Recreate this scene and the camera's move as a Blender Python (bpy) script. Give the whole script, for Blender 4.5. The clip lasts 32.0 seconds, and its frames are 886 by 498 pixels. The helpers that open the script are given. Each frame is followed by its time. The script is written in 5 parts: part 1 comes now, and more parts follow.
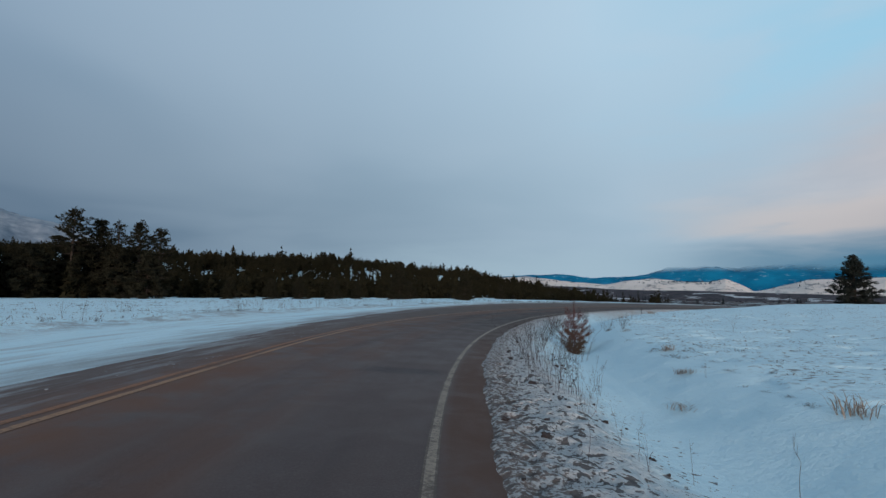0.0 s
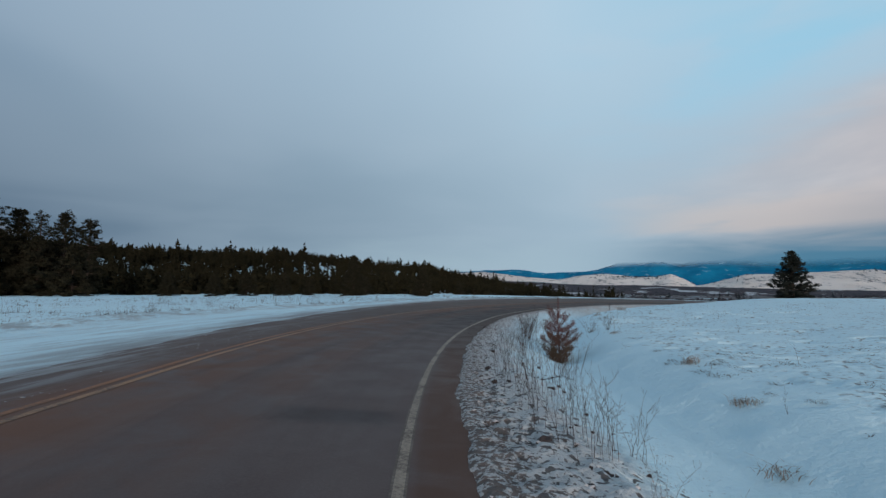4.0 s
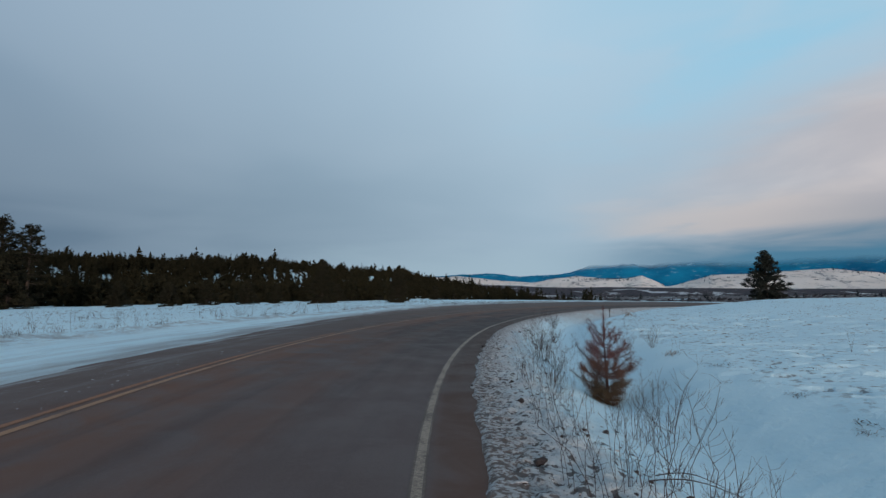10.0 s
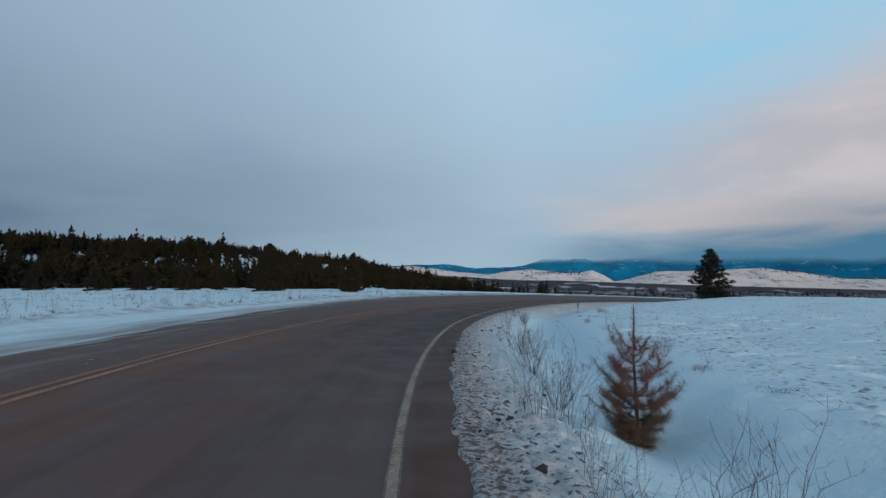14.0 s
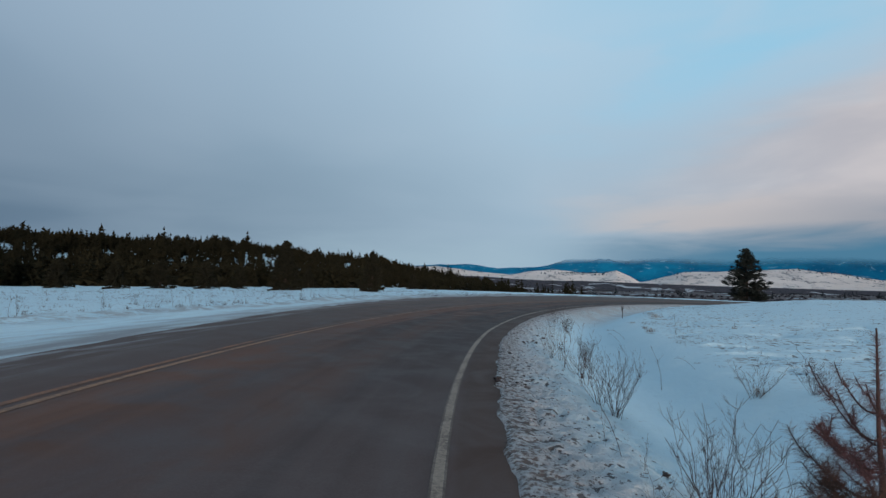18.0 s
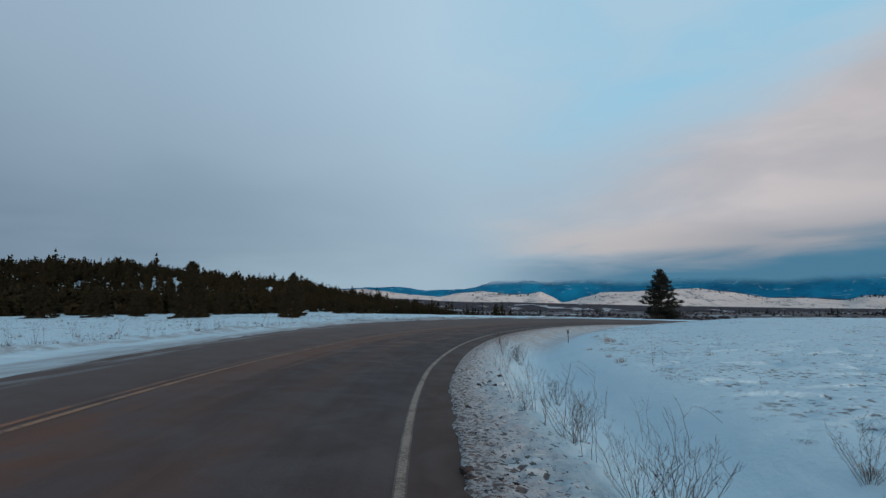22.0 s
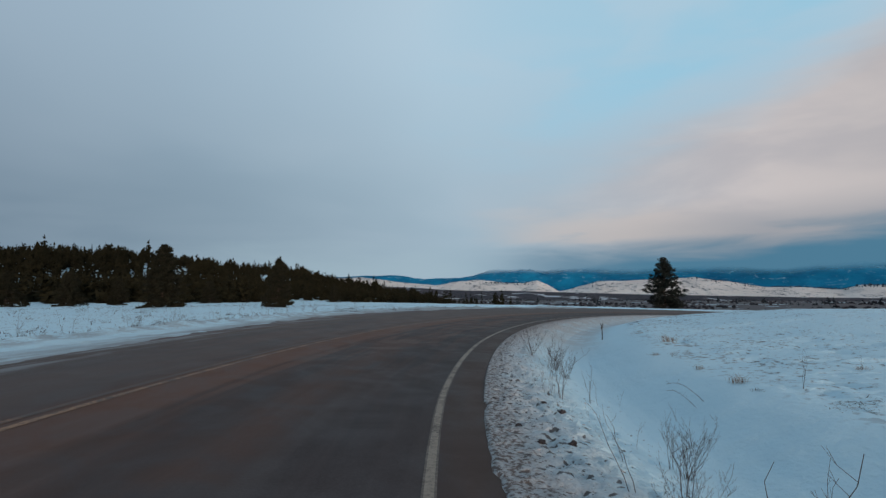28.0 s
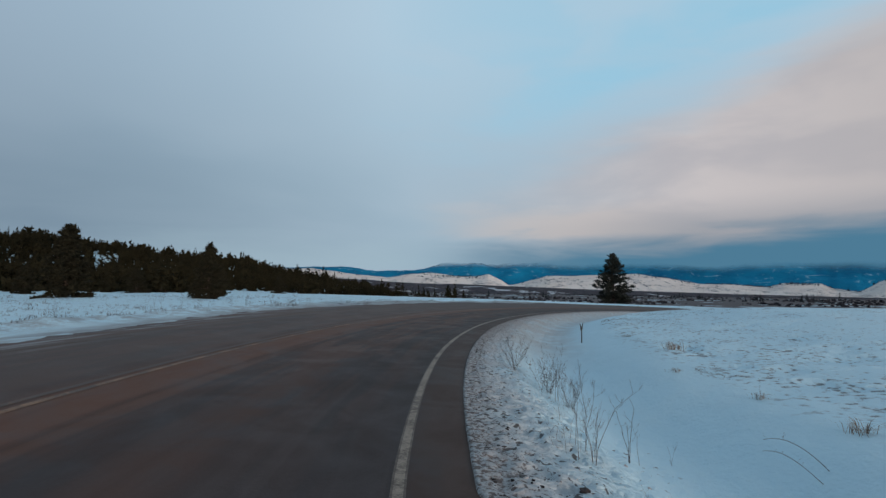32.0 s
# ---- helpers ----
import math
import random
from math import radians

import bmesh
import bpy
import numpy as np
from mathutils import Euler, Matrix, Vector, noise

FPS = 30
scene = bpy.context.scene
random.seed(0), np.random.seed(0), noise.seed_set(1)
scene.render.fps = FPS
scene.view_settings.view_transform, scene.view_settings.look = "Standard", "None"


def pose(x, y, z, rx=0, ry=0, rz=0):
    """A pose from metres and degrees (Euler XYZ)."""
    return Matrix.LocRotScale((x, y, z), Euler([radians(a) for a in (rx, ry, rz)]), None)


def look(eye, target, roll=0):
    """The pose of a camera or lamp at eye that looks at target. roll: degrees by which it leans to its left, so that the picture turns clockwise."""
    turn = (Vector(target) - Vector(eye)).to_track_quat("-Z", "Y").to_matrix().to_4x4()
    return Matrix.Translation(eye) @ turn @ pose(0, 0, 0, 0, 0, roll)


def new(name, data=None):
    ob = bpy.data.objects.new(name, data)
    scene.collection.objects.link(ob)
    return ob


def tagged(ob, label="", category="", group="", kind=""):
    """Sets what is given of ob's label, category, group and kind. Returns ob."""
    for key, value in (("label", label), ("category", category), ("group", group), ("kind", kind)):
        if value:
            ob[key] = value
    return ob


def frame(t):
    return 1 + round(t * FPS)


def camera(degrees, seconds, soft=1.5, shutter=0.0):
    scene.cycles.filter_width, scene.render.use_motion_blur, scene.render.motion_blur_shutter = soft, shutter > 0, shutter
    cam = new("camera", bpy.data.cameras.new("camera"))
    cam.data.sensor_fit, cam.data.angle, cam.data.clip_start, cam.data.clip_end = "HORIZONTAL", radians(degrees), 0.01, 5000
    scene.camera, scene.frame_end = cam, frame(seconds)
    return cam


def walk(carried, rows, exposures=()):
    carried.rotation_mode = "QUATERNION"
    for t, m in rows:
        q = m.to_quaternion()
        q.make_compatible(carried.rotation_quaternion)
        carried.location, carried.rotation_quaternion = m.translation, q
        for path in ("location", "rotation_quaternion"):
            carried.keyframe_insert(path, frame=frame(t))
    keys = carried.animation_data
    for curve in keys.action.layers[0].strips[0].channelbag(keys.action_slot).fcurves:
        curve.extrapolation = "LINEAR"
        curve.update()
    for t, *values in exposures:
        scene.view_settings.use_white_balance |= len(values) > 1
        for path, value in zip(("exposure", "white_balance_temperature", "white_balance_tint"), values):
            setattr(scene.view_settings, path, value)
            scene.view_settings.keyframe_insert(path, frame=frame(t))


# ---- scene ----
cam = camera(85.4, 32.0, soft=1.4)
PATH = [
    (0, (2.206, -1.272, 1.123), (1.132, 0.405, 1.306), 0.4),
    (0.5, (2.039, -1.005, 1.126), (1.027, 0.709, 1.317), 0.4),
    (1, (1.874, -0.74, 1.131), (0.828, 0.954, 1.316), 0.7),
    (1.5, (1.693, -0.483, 1.126), (0.625, 1.199, 1.307), 0.3),
    (2, (1.536, -0.21, 1.124), (0.607, 1.553, 1.295), 0.6),
    (2.5, (1.362, 0.067, 1.13), (0.366, 1.794, 1.287), 0.1),
    (3, (1.174, 0.333, 1.138), (0.2, 2.07, 1.32), -0.4),
    (3.5, (1.03, 0.585, 1.143), (0.112, 2.354, 1.313), 0.2),
    (5.5, (0.364, 1.605, 1.169), (-0.575, 3.364, 1.32), -0.0),
    (6, (0.231, 1.876, 1.166), (-0.645, 3.667, 1.32), 0.2),
    (6.5, (0.064, 2.147, 1.166), (-0.871, 3.908, 1.32), 0.5),
    (7, (-0.112, 2.424, 1.174), (-1.038, 4.188, 1.347), 0.4),
    (7.5, (-0.252, 2.697, 1.18), (-1.201, 4.447, 1.378), 0.2),
    (8, (-0.424, 2.952, 1.179), (-1.38, 4.697, 1.379), -0.3),
    (8.5, (-0.541, 3.206, 1.182), (-1.408, 4.998, 1.383), -0.3),
    (9, (-0.691, 3.466, 1.187), (-1.587, 5.245, 1.37), -0.7),
    (9.5, (-0.867, 3.724, 1.19), (-1.737, 5.514, 1.384), -1.1),
    (10, (-0.993, 3.991, 1.187), (-1.818, 5.804, 1.371), -0.8),
    (10.5, (-1.143, 4.259, 1.188), (-1.982, 6.066, 1.364), -0.8),
    (11, (-1.286, 4.531, 1.196), (-2.0, 6.393, 1.353), -0.3),
    (11.5, (-1.395, 4.794, 1.198), (-2.083, 6.666, 1.347), -0.5),
    (12, (-1.548, 5.048, 1.196), (-2.251, 6.915, 1.336), -0.6),
    (12.5, (-1.672, 5.283, 1.2), (-2.334, 7.165, 1.348), 0.2),
    (13, (-1.779, 5.507, 1.203), (-2.487, 7.372, 1.349), 0.1),
    (13.5, (-1.939, 5.756, 1.204), (-2.668, 7.614, 1.332), -0.0),
    (14, (-2.044, 6.009, 1.201), (-2.703, 7.892, 1.344), 0.5),
    (14.5, (-2.158, 6.277, 1.199), (-2.915, 8.123, 1.337), 0.1),
    (16.5, (-2.661, 7.421, 1.192), (-3.383, 9.281, 1.334), -0.5),
    (17, (-2.787, 7.693, 1.19), (-3.635, 9.498, 1.331), 0.2),
    (17.5, (-2.935, 7.952, 1.194), (-3.775, 9.762, 1.334), 0.2),
    (18, (-3.036, 8.207, 1.202), (-3.781, 10.058, 1.343), 0.8),
    (18.5, (-3.154, 8.471, 1.207), (-3.89, 10.325, 1.364), 0.5),
    (19, (-3.294, 8.747, 1.219), (-3.887, 10.649, 1.399), -0.4),
    (19.5, (-3.408, 9.032, 1.22), (-4.062, 10.912, 1.406), -0.4),
    (20, (-3.538, 9.321, 1.219), (-4.234, 11.185, 1.42), -0.8),
    (20.5, (-3.641, 9.604, 1.226), (-4.172, 11.518, 1.454), -0.6),
    (21, (-3.742, 9.884, 1.243), (-4.291, 11.794, 1.469), -0.3),
    (21.5, (-3.88, 10.173, 1.251), (-4.4, 12.089, 1.491), -0.8),
    (22, (-3.963, 10.444, 1.241), (-4.424, 12.376, 1.477), -0.1),
    (22.5, (-4.067, 10.723, 1.237), (-4.613, 12.635, 1.451), 0.0),
    (23, (-4.181, 11.038, 1.25), (-4.698, 12.955, 1.494), -0.4),
    (23.5, (-4.265, 11.339, 1.246), (-4.762, 13.261, 1.491), -0.2),
    (24, (-4.381, 11.63, 1.229), (-4.912, 13.545, 1.453), -0.3),
    (24.5, (-4.474, 11.913, 1.228), (-4.869, 13.865, 1.412), 0.2),
    (25, (-4.55, 12.211, 1.239), (-4.993, 14.153, 1.418), -0.1),
    (25.5, (-4.666, 12.522, 1.235), (-5.101, 14.465, 1.421), -0.5),
    (27.5, (-5.017, 13.648, 1.241), (-5.396, 15.603, 1.432), 0.4),
    (28, (-5.11, 13.95, 1.244), (-5.561, 15.889, 1.433), -0.0),
    (28.5, (-5.207, 14.264, 1.254), (-5.589, 16.217, 1.449), -0.3),
    (29, (-5.287, 14.576, 1.257), (-5.645, 16.534, 1.455), -0.2),
    (29.5, (-5.384, 14.902, 1.257), (-5.829, 16.844, 1.435), -0.3),
    (30, (-5.454, 15.243, 1.263), (-5.8, 17.204, 1.45), -0.2),
    (30.5, (-5.517, 15.578, 1.259), (-5.874, 17.539, 1.428), 0.3),
    (31, (-5.623, 15.926, 1.26), (-5.945, 17.893, 1.434), -0.4),
    (31.5, (-5.696, 16.25, 1.262), (-5.888, 18.234, 1.426), 0.5),
    (32, (-5.787, 16.586, 1.267), (-6.045, 18.563, 1.427), 0.8),
]
# the camera's automatic white balance drifts a little
BALANCE = ((0, 0.07, 6490, 10), (6, 0.04, 6570, 10), (10, 0.03, 6530, 10), (13, 0.02, 6390, 10), (17, 0.03, 6420, 10), (19.5, 0.01, 6430, 10),
           (22, -0.01, 6520, 10), (24, 0.0, 6580, 10), (28, 0.0, 6690, 10), (32, 0.0, 6610, 10))
walk(cam, [(t, look(eye, target, roll)) for t, eye, target, roll in PATH], BALANCE)

# ---- sky and sun: a cold overcast dusk with one clear gap ----
SUN_AZ, SUN_EL = radians(148), radians(6)
sun_data = bpy.data.lights.new("sun", "SUN")
sun_data.energy, sun_data.angle, sun_data.color = 2.0, radians(14), (1.0, 0.84, 0.73)
sun = new("sun", sun_data)
sun.matrix_world = look((0, 0, 60), (-40 * math.sin(SUN_AZ), -40 * math.cos(SUN_AZ), 60 - 40 * math.tan(SUN_EL)))


class Nodes:
    """Short names for node building."""

    def __init__(self, tree):
        self.t = tree
        self.t.nodes.clear()

    def n(self, kind, **props):
        node = self.t.nodes.new(kind)
        for k, v in props.items():
            if k == "op":
                node.operation = v
            elif k == "mode":
                node.blend_type = v
            elif k == "dt":
                node.data_type = v
        return node

    def put(self, socket, value):
        if value is None:
            return
        if isinstance(value, bpy.types.NodeSocket):
            self.t.links.new(value, socket)
        elif isinstance(value, tuple) and len(value) == 3 and socket.type == "RGBA":
            socket.default_value = (*value, 1)
        else:
            socket.default_value = value

    def math(self, op, a, b=0.0, c=0.0, clamp=False):
        m = self.n("ShaderNodeMath", op=op)
        m.use_clamp = clamp
        for k, v in enumerate((a, b, c)):
            self.put(m.inputs[k], v)
        return m.outputs[0]

    def vmath(self, op, a, b=(0, 0, 0)):
        m = self.n("ShaderNodeVectorMath", op=op)
        self.put(m.inputs[0], a)
        self.put(m.inputs[1], b)
        return m

    def rng(self, v, a, b, c=0.0, d=1.0, smooth=True):
        m = self.n("ShaderNodeMapRange")
        m.interpolation_type = "SMOOTHSTEP" if smooth else "LINEAR"
        for k, x in enumerate((v, a, b, c, d)):
            self.put(m.inputs[k], x)
        return m.outputs[0]

    def mix(self, f, a, b, mode="MIX"):
        m = self.n("ShaderNodeMix", dt="RGBA", mode=mode)
        self.put(m.inputs[0], f)
        self.put(m.inputs[6], a)
        self.put(m.inputs[7], b)
        return m.outputs[2]

    def noise(self, vec, scale, detail=4.0, rough=0.55, dist=0.0):
        m = self.n("ShaderNodeTexNoise")
        self.put(m.inputs["Vector"], vec)
        for k, v in (("Scale", scale), ("Detail", detail), ("Roughness", rough), ("Distortion", dist)):
            m.inputs[k].default_value = v
        return m.outputs["Fac"]


world = bpy.data.worlds.new("overcast_sky")
scene.world = world
world.use_nodes = True
w = Nodes(world.node_tree)
gen = w.n("ShaderNodeTexCoord").outputs["Generated"]
sep = w.n("ShaderNodeSeparateXYZ")
w.put(sep.inputs[0], gen)
dx, dy, dz = sep.outputs
elev = w.math("MULTIPLY", w.math("ARCSINE", dz), 57.2958)
azim = w.math("MULTIPLY", w.math("ARCTAN2", dx, dy), 57.2958)
# cloud layers are looked up on a flat ceiling, so that they stretch towards the horizon
flat = w.n("ShaderNodeCombineXYZ")
over = w.math("ADD", w.math("MAXIMUM", dz, 0.0), 0.10)
w.put(flat.inputs[0], w.math("DIVIDE", dx, over))
w.put(flat.inputs[1], w.math("DIVIDE", dy, over))
soft_cloud = w.noise(flat.outputs[0], 0.55, 3.0, 0.45, 0.4)
wisp = w.noise(flat.outputs[0], 1.5, 4.0, 0.5, 0.5)
curl = w.noise(w.vmath("MULTIPLY", gen, (1.0, 1.0, 6.0)).outputs[0], 5.0, 4.0, 0.5, 0.3)
calm = w.rng(elev, 2, 14, 0.25, 1.0)
az_n = w.math("ADD", azim, w.math("MULTIPLY", w.math("MULTIPLY", w.math("SUBTRACT", soft_cloud, 0.5), calm), 15.0))
el_n = w.math("ADD", elev, w.math("MULTIPLY", w.math("SUBTRACT", curl, 0.5), 4.5))
sky = w.n("ShaderNodeTexSky")
sky.sky_type, sky.sun_disc = "NISHITA", False
sky.sun_elevation, sky.sun_rotation = SUN_EL, SUN_AZ
clear = w.mix(1.0, sky.outputs[0], (0.09, 0.09, 0.09), "MULTIPLY")
clear = w.mix(0.88, clear, (0.325, 0.620, 0.820))
low_grey = w.mix(w.rng(az_n, -82, -10, smooth=False), (0.064, 0.116, 0.185), (0.336, 0.463, 0.570))
high_grey = w.mix(w.rng(az_n, -85, -15, smooth=False), (0.196, 0.300, 0.420), (0.432, 0.590, 0.722))
grey = w.mix(w.rng(elev, 5, 32), low_grey, high_grey)
grey = w.mix(w.math("MULTIPLY", w.math("MULTIPLY", w.rng(soft_cloud, 0.35, 0.70), calm), 0.22), grey, (0.43, 0.52, 0.62))
# the clear gap, high over the valley
gap = w.math("MULTIPLY", w.rng(az_n, -26, 22), w.rng(az_n, 78, 52))
gap = w.math("MULTIPLY", gap, w.rng(w.math("SUBTRACT", el_n, w.math("MULTIPLY", w.math("MAXIMUM", azim, 0.0), 0.30)), 13, 20))
billow = w.noise(w.vmath("MULTIPLY", gen, (1.0, 1.0, 3.2)).outputs[0], 3.6, 4.0, 0.5, 0.4)
gap = w.math("MULTIPLY", gap, w.math("MULTIPLY", w.rng(wisp, 0.25, 0.62, 0.45, 1.0), w.rng(billow, 0.38, 0.58, 0.50, 1.0)))
col = w.mix(gap, grey, clear)
# warm-tinted bank of cloud under the gap
rose = w.math("MULTIPLY", w.rng(az_n, -14, 22), w.rng(w.math("SUBTRACT", el_n, w.math("MULTIPLY", w.math("MAXIMUM", azim, 0.0), 0.34)), 15, 9))
warm = w.mix(w.rng(w.math("ADD", w.math("MULTIPLY", wisp, 0.35), w.math("MULTIPLY", billow, 0.65)), 0.38, 0.62), (0.470, 0.450, 0.480), (0.590, 0.545, 0.550))
warm = w.mix(w.rng(azim, 16, 44, 0.0, 0.6), warm, (0.430, 0.395, 0.395))
warm = w.mix(w.rng(elev, 10.5, 6.0), warm, (0.330, 0.335, 0.370))
col = w.mix(w.math("MULTIPLY", rose, 0.9), col, warm)
glow = w.math("MULTIPLY", w.math("MULTIPLY", w.rng(az_n, -12, 2), w.rng(az_n, 22, 6)), w.math("MULTIPLY", w.rng(el_n, 5.5, 7.2), w.rng(el_n, 10.5, 8.0)))
col = w.mix(w.math("MULTIPLY", glow, 0.45), col, (0.640, 0.545, 0.500))
# low dark bank on the mountains
bank = w.math("MULTIPLY", w.rng(w.math("SUBTRACT", el_n, w.rng(azim, 8, 45, 0.0, 2.0)), 6.4, 3.2), w.rng(az_n, -18, 12))
col = w.mix(w.math("MULTIPLY", bank, 0.92), col, (0.050, 0.185, 0.300))
pale = w.math("MULTIPLY", w.rng(el_n, 7, 2), w.math("MULTIPLY", w.rng(az_n, 0, -14), w.rng(az_n, -60, -35)))
col = w.mix(w.math("MULTIPLY", pale, 0.45), col, (0.36, 0.49, 0.57))
# unseen sky overhead and behind, darkened to lower the light on the ground
unseen_dark = w.math("MAXIMUM", w.rng(elev, 36, 62), w.rng(w.math("ABSOLUTE", azim), 85, 130))
col = w.mix(w.math("MULTIPLY", unseen_dark, 0.8), col, (0.175, 0.235, 0.300))
below = w.rng(elev, 0.0, -4.0)
col = w.mix(below, col, (0.22, 0.30, 0.34))
bg = w.n("ShaderNodeBackground")
w.put(bg.inputs[0], col)
bg.inputs[1].default_value = 1.0
w.put(w.n("ShaderNodeOutputWorld").inputs[0], bg.outputs[0])

# ---- materials ----
CX, CY = 44.1, 27.0          # centre of the bend
R_EDGE, R_YEL = 50.9, 54.36  # white edge line, double yellow line


def material(name, build, rough=0.8, spec=0.3):
    m = bpy.data.materials.new(name)
    m.use_nodes = True
    k = Nodes(m.node_tree)
    bsdf = k.n("ShaderNodeBsdfPrincipled")
    bsdf.inputs["Roughness"].default_value = rough
    bsdf.inputs["Specular IOR Level"].default_value = spec
    k.put(k.n("ShaderNodeOutputMaterial").inputs[0], bsdf.outputs[0])
    build(k, bsdf)
    return m


def bump(k, bsdf, height, strength, distance):
    b = k.n("ShaderNodeBump")
    b.inputs["Strength"].default_value, b.inputs["Distance"].default_value = strength, distance
    k.put(b.inputs["Height"], height)
    k.put(bsdf.inputs["Normal"], b.outputs[0])


def grained(name, dark, light, scale, fine, rough=0.8, spec=0.3, bump_d=0.004, island=0.0):
    """A colour that varies at two scales, with fine relief."""

    def build(k, bsdf):
        pos = k.n("ShaderNodeTexCoord").outputs["Object"]
        a, b = k.noise(pos, scale, 4.0), k.noise(pos, fine, 3.0, 0.6)
        f = k.math("ADD", k.math("MULTIPLY", a, 0.6), k.math("MULTIPLY", b, 0.5))
        if island:
            rnd = k.n("ShaderNodeNewGeometry").outputs["Random Per Island"]
            f = k.math("ADD", f, k.math("MULTIPLY", k.math("SUBTRACT", rnd, 0.5), island))
        k.put(bsdf.inputs["Base Color"], k.mix(k.rng(f, 0.3, 0.8), dark, light))
        bump(k, bsdf, b, 0.6, bump_d)

    return material(name, build, rough, spec)


def ring(k):
    """Distance from the bend's centre, the place, and the place unrolled along the road (across, along)."""
    pos = k.n("ShaderNodeNewGeometry").outputs["Position"]
    rel = k.vmath("SUBTRACT", pos, (CX, CY, 0.0)).outputs[0]
    level = k.vmath("MULTIPLY", rel, (1, 1, 0)).outputs[0]
    r = k.vmath("LENGTH", level).outputs["Value"]
    sp = k.n("ShaderNodeSeparateXYZ")
    k.put(sp.inputs[0], rel)
    phi = k.math("ARCTAN2", sp.outputs[1], k.math("MULTIPLY", sp.outputs[0], -1.0))
    r = k.math("SUBTRACT", r, k.math("ADD", k.rng(phi, -0.62, -0.24, -0.34, 0.05, False), k.rng(phi, -0.24, -0.12, 0.0, 0.18, False)))
    along = k.n("ShaderNodeCombineXYZ")
    k.put(along.inputs[0], r)
    k.put(along.inputs[1], k.math("MULTIPLY", phi, 54.0))
    return r, pos, along.outputs[0], phi


def snow_build(k, bsdf):
    r, pos, along, phi = ring(k)
    big, mid, fine = k.noise(pos, 0.12, 4.0), k.noise(pos, 1.7, 5.0, 0.6, 0.5), k.noise(pos, 14.0, 5.0, 0.65)
    crumb = k.noise(pos, 22.0, 5.0, 0.64, 0.25)
    hollow = k.noise(k.vmath("MULTIPLY", along, (0.9, 1.0, 1.0)).outputs[0], 12.0, 4.0, 0.52, 0.2)
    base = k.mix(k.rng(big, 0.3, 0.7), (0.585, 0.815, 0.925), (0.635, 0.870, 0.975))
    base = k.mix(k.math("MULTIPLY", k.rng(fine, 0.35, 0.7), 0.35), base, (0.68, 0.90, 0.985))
    # crumpled dirty snow thrown up by the plough beside the asphalt
    inner = k.rng(r, 53.0, 51.0)
    band = k.math("MULTIPLY", k.rng(r, 48.6, 50.3, smooth=False), inner)
    early = k.math("MULTIPLY", k.rng(phi, -0.35, -0.47), 0.22)
    early = k.math("SUBTRACT", early, k.math("MULTIPLY", k.rng(phi, -0.32, -0.20), 0.03))
    patchy = k.math("ADD", k.math("ADD", band, k.math("MULTIPLY", early, k.rng(band, 0.0, 0.4))), k.math("MULTIPLY", k.math("SUBTRACT", mid, 0.5), 0.8))
    base = k.mix(k.math("MULTIPLY", k.rng(patchy, 0.25, 0.9), 0.70), base, (0.65, 0.60, 0.59))
    bend = k.math("MULTIPLY", k.math("MULTIPLY", k.rng(phi, -0.04, 0.10), k.rng(r, 47.2, 48.6)), inner)
    base = k.mix(k.math("MULTIPLY", bend, k.rng(mid, 0.3, 0.6, 0.35, 0.65)), base, (0.40, 0.35, 0.33))
    # dents trodden and melted into the shoulder, dirt and shade painted dark in them, thicker and finer towards the
    # asphalt
    beside = k.math("ADD", k.rng(r, 48.6, 50.2, smooth=False), k.math("MULTIPLY", early, 1.6))
    hole = k.math("ADD", hollow, k.math("MULTIPLY", k.math("SUBTRACT", mid, 0.5), 0.35))
    hole = k.math("SUBTRACT", hole, k.math("MULTIPLY_ADD", beside, 0.120, 0.296))
    shoulder = k.math("MULTIPLY", k.rng(r, 48.3, 48.7), inner)
    base = k.mix(k.math("MULTIPLY", k.math("MULTIPLY", k.rng(hole, 0.016, -0.012), shoulder), 0.85), base, (0.062, 0.048, 0.046))
    pit = k.math("SUBTRACT", crumb, k.math("MULTIPLY_ADD", k.math("ADD", k.rng(r, 49.4, 50.3, smooth=False), k.math("MULTIPLY", k.math("ADD", k.math("SUBTRACT", mid, 0.5), early), 1.2)), 0.140, 0.312))
    base = k.mix(k.math("MULTIPLY", k.math("MULTIPLY", k.rng(pit, 0.014, -0.012), shoulder), 0.75), base, (0.080, 0.062, 0.058))
    close = k.math("MULTIPLY", k.rng(k.math("ADD", r, k.math("MULTIPLY", k.math("SUBTRACT", mid, 0.5), 0.5)), 49.92, 50.28), inner)
    base = k.mix(k.math("MULTIPLY", close, k.rng(crumb, 0.60, 0.40, 0.10, 0.80)), base, (0.215, 0.168, 0.150))
    # grey streaks that traffic drags along the far verge
    streak = k.noise(k.vmath("MULTIPLY", along, (2.2, 0.22, 1.0)).outputs[0], 1.6, 7.0, 0.68, 0.5)
    verge = k.math("MULTIPLY", k.rng(r, 54.0, 55.0), k.rng(r, 59.4, 57.0))
    base = k.mix(k.math("MULTIPLY", k.math("MULTIPLY", verge, k.rng(streak, 0.44, 0.68)), 0.45), base, (0.26, 0.26, 0.27))
    rim = k.math("SUBTRACT", r, k.math("MULTIPLY_ADD", phi, 6.0, 58.25))
    rim = k.math("MULTIPLY", k.math("MULTIPLY", k.rng(rim, 0.9, -0.1), k.rng(r, 54.0, 55.0)), k.rng(streak, 0.30, 0.60, 0.35, 0.8))
    base = k.mix(rim, base, (0.24, 0.245, 0.26))
    berm = k.math("MULTIPLY", k.rng(r, 58.3, 59.3), k.rng(r, 61.8, 60.3))
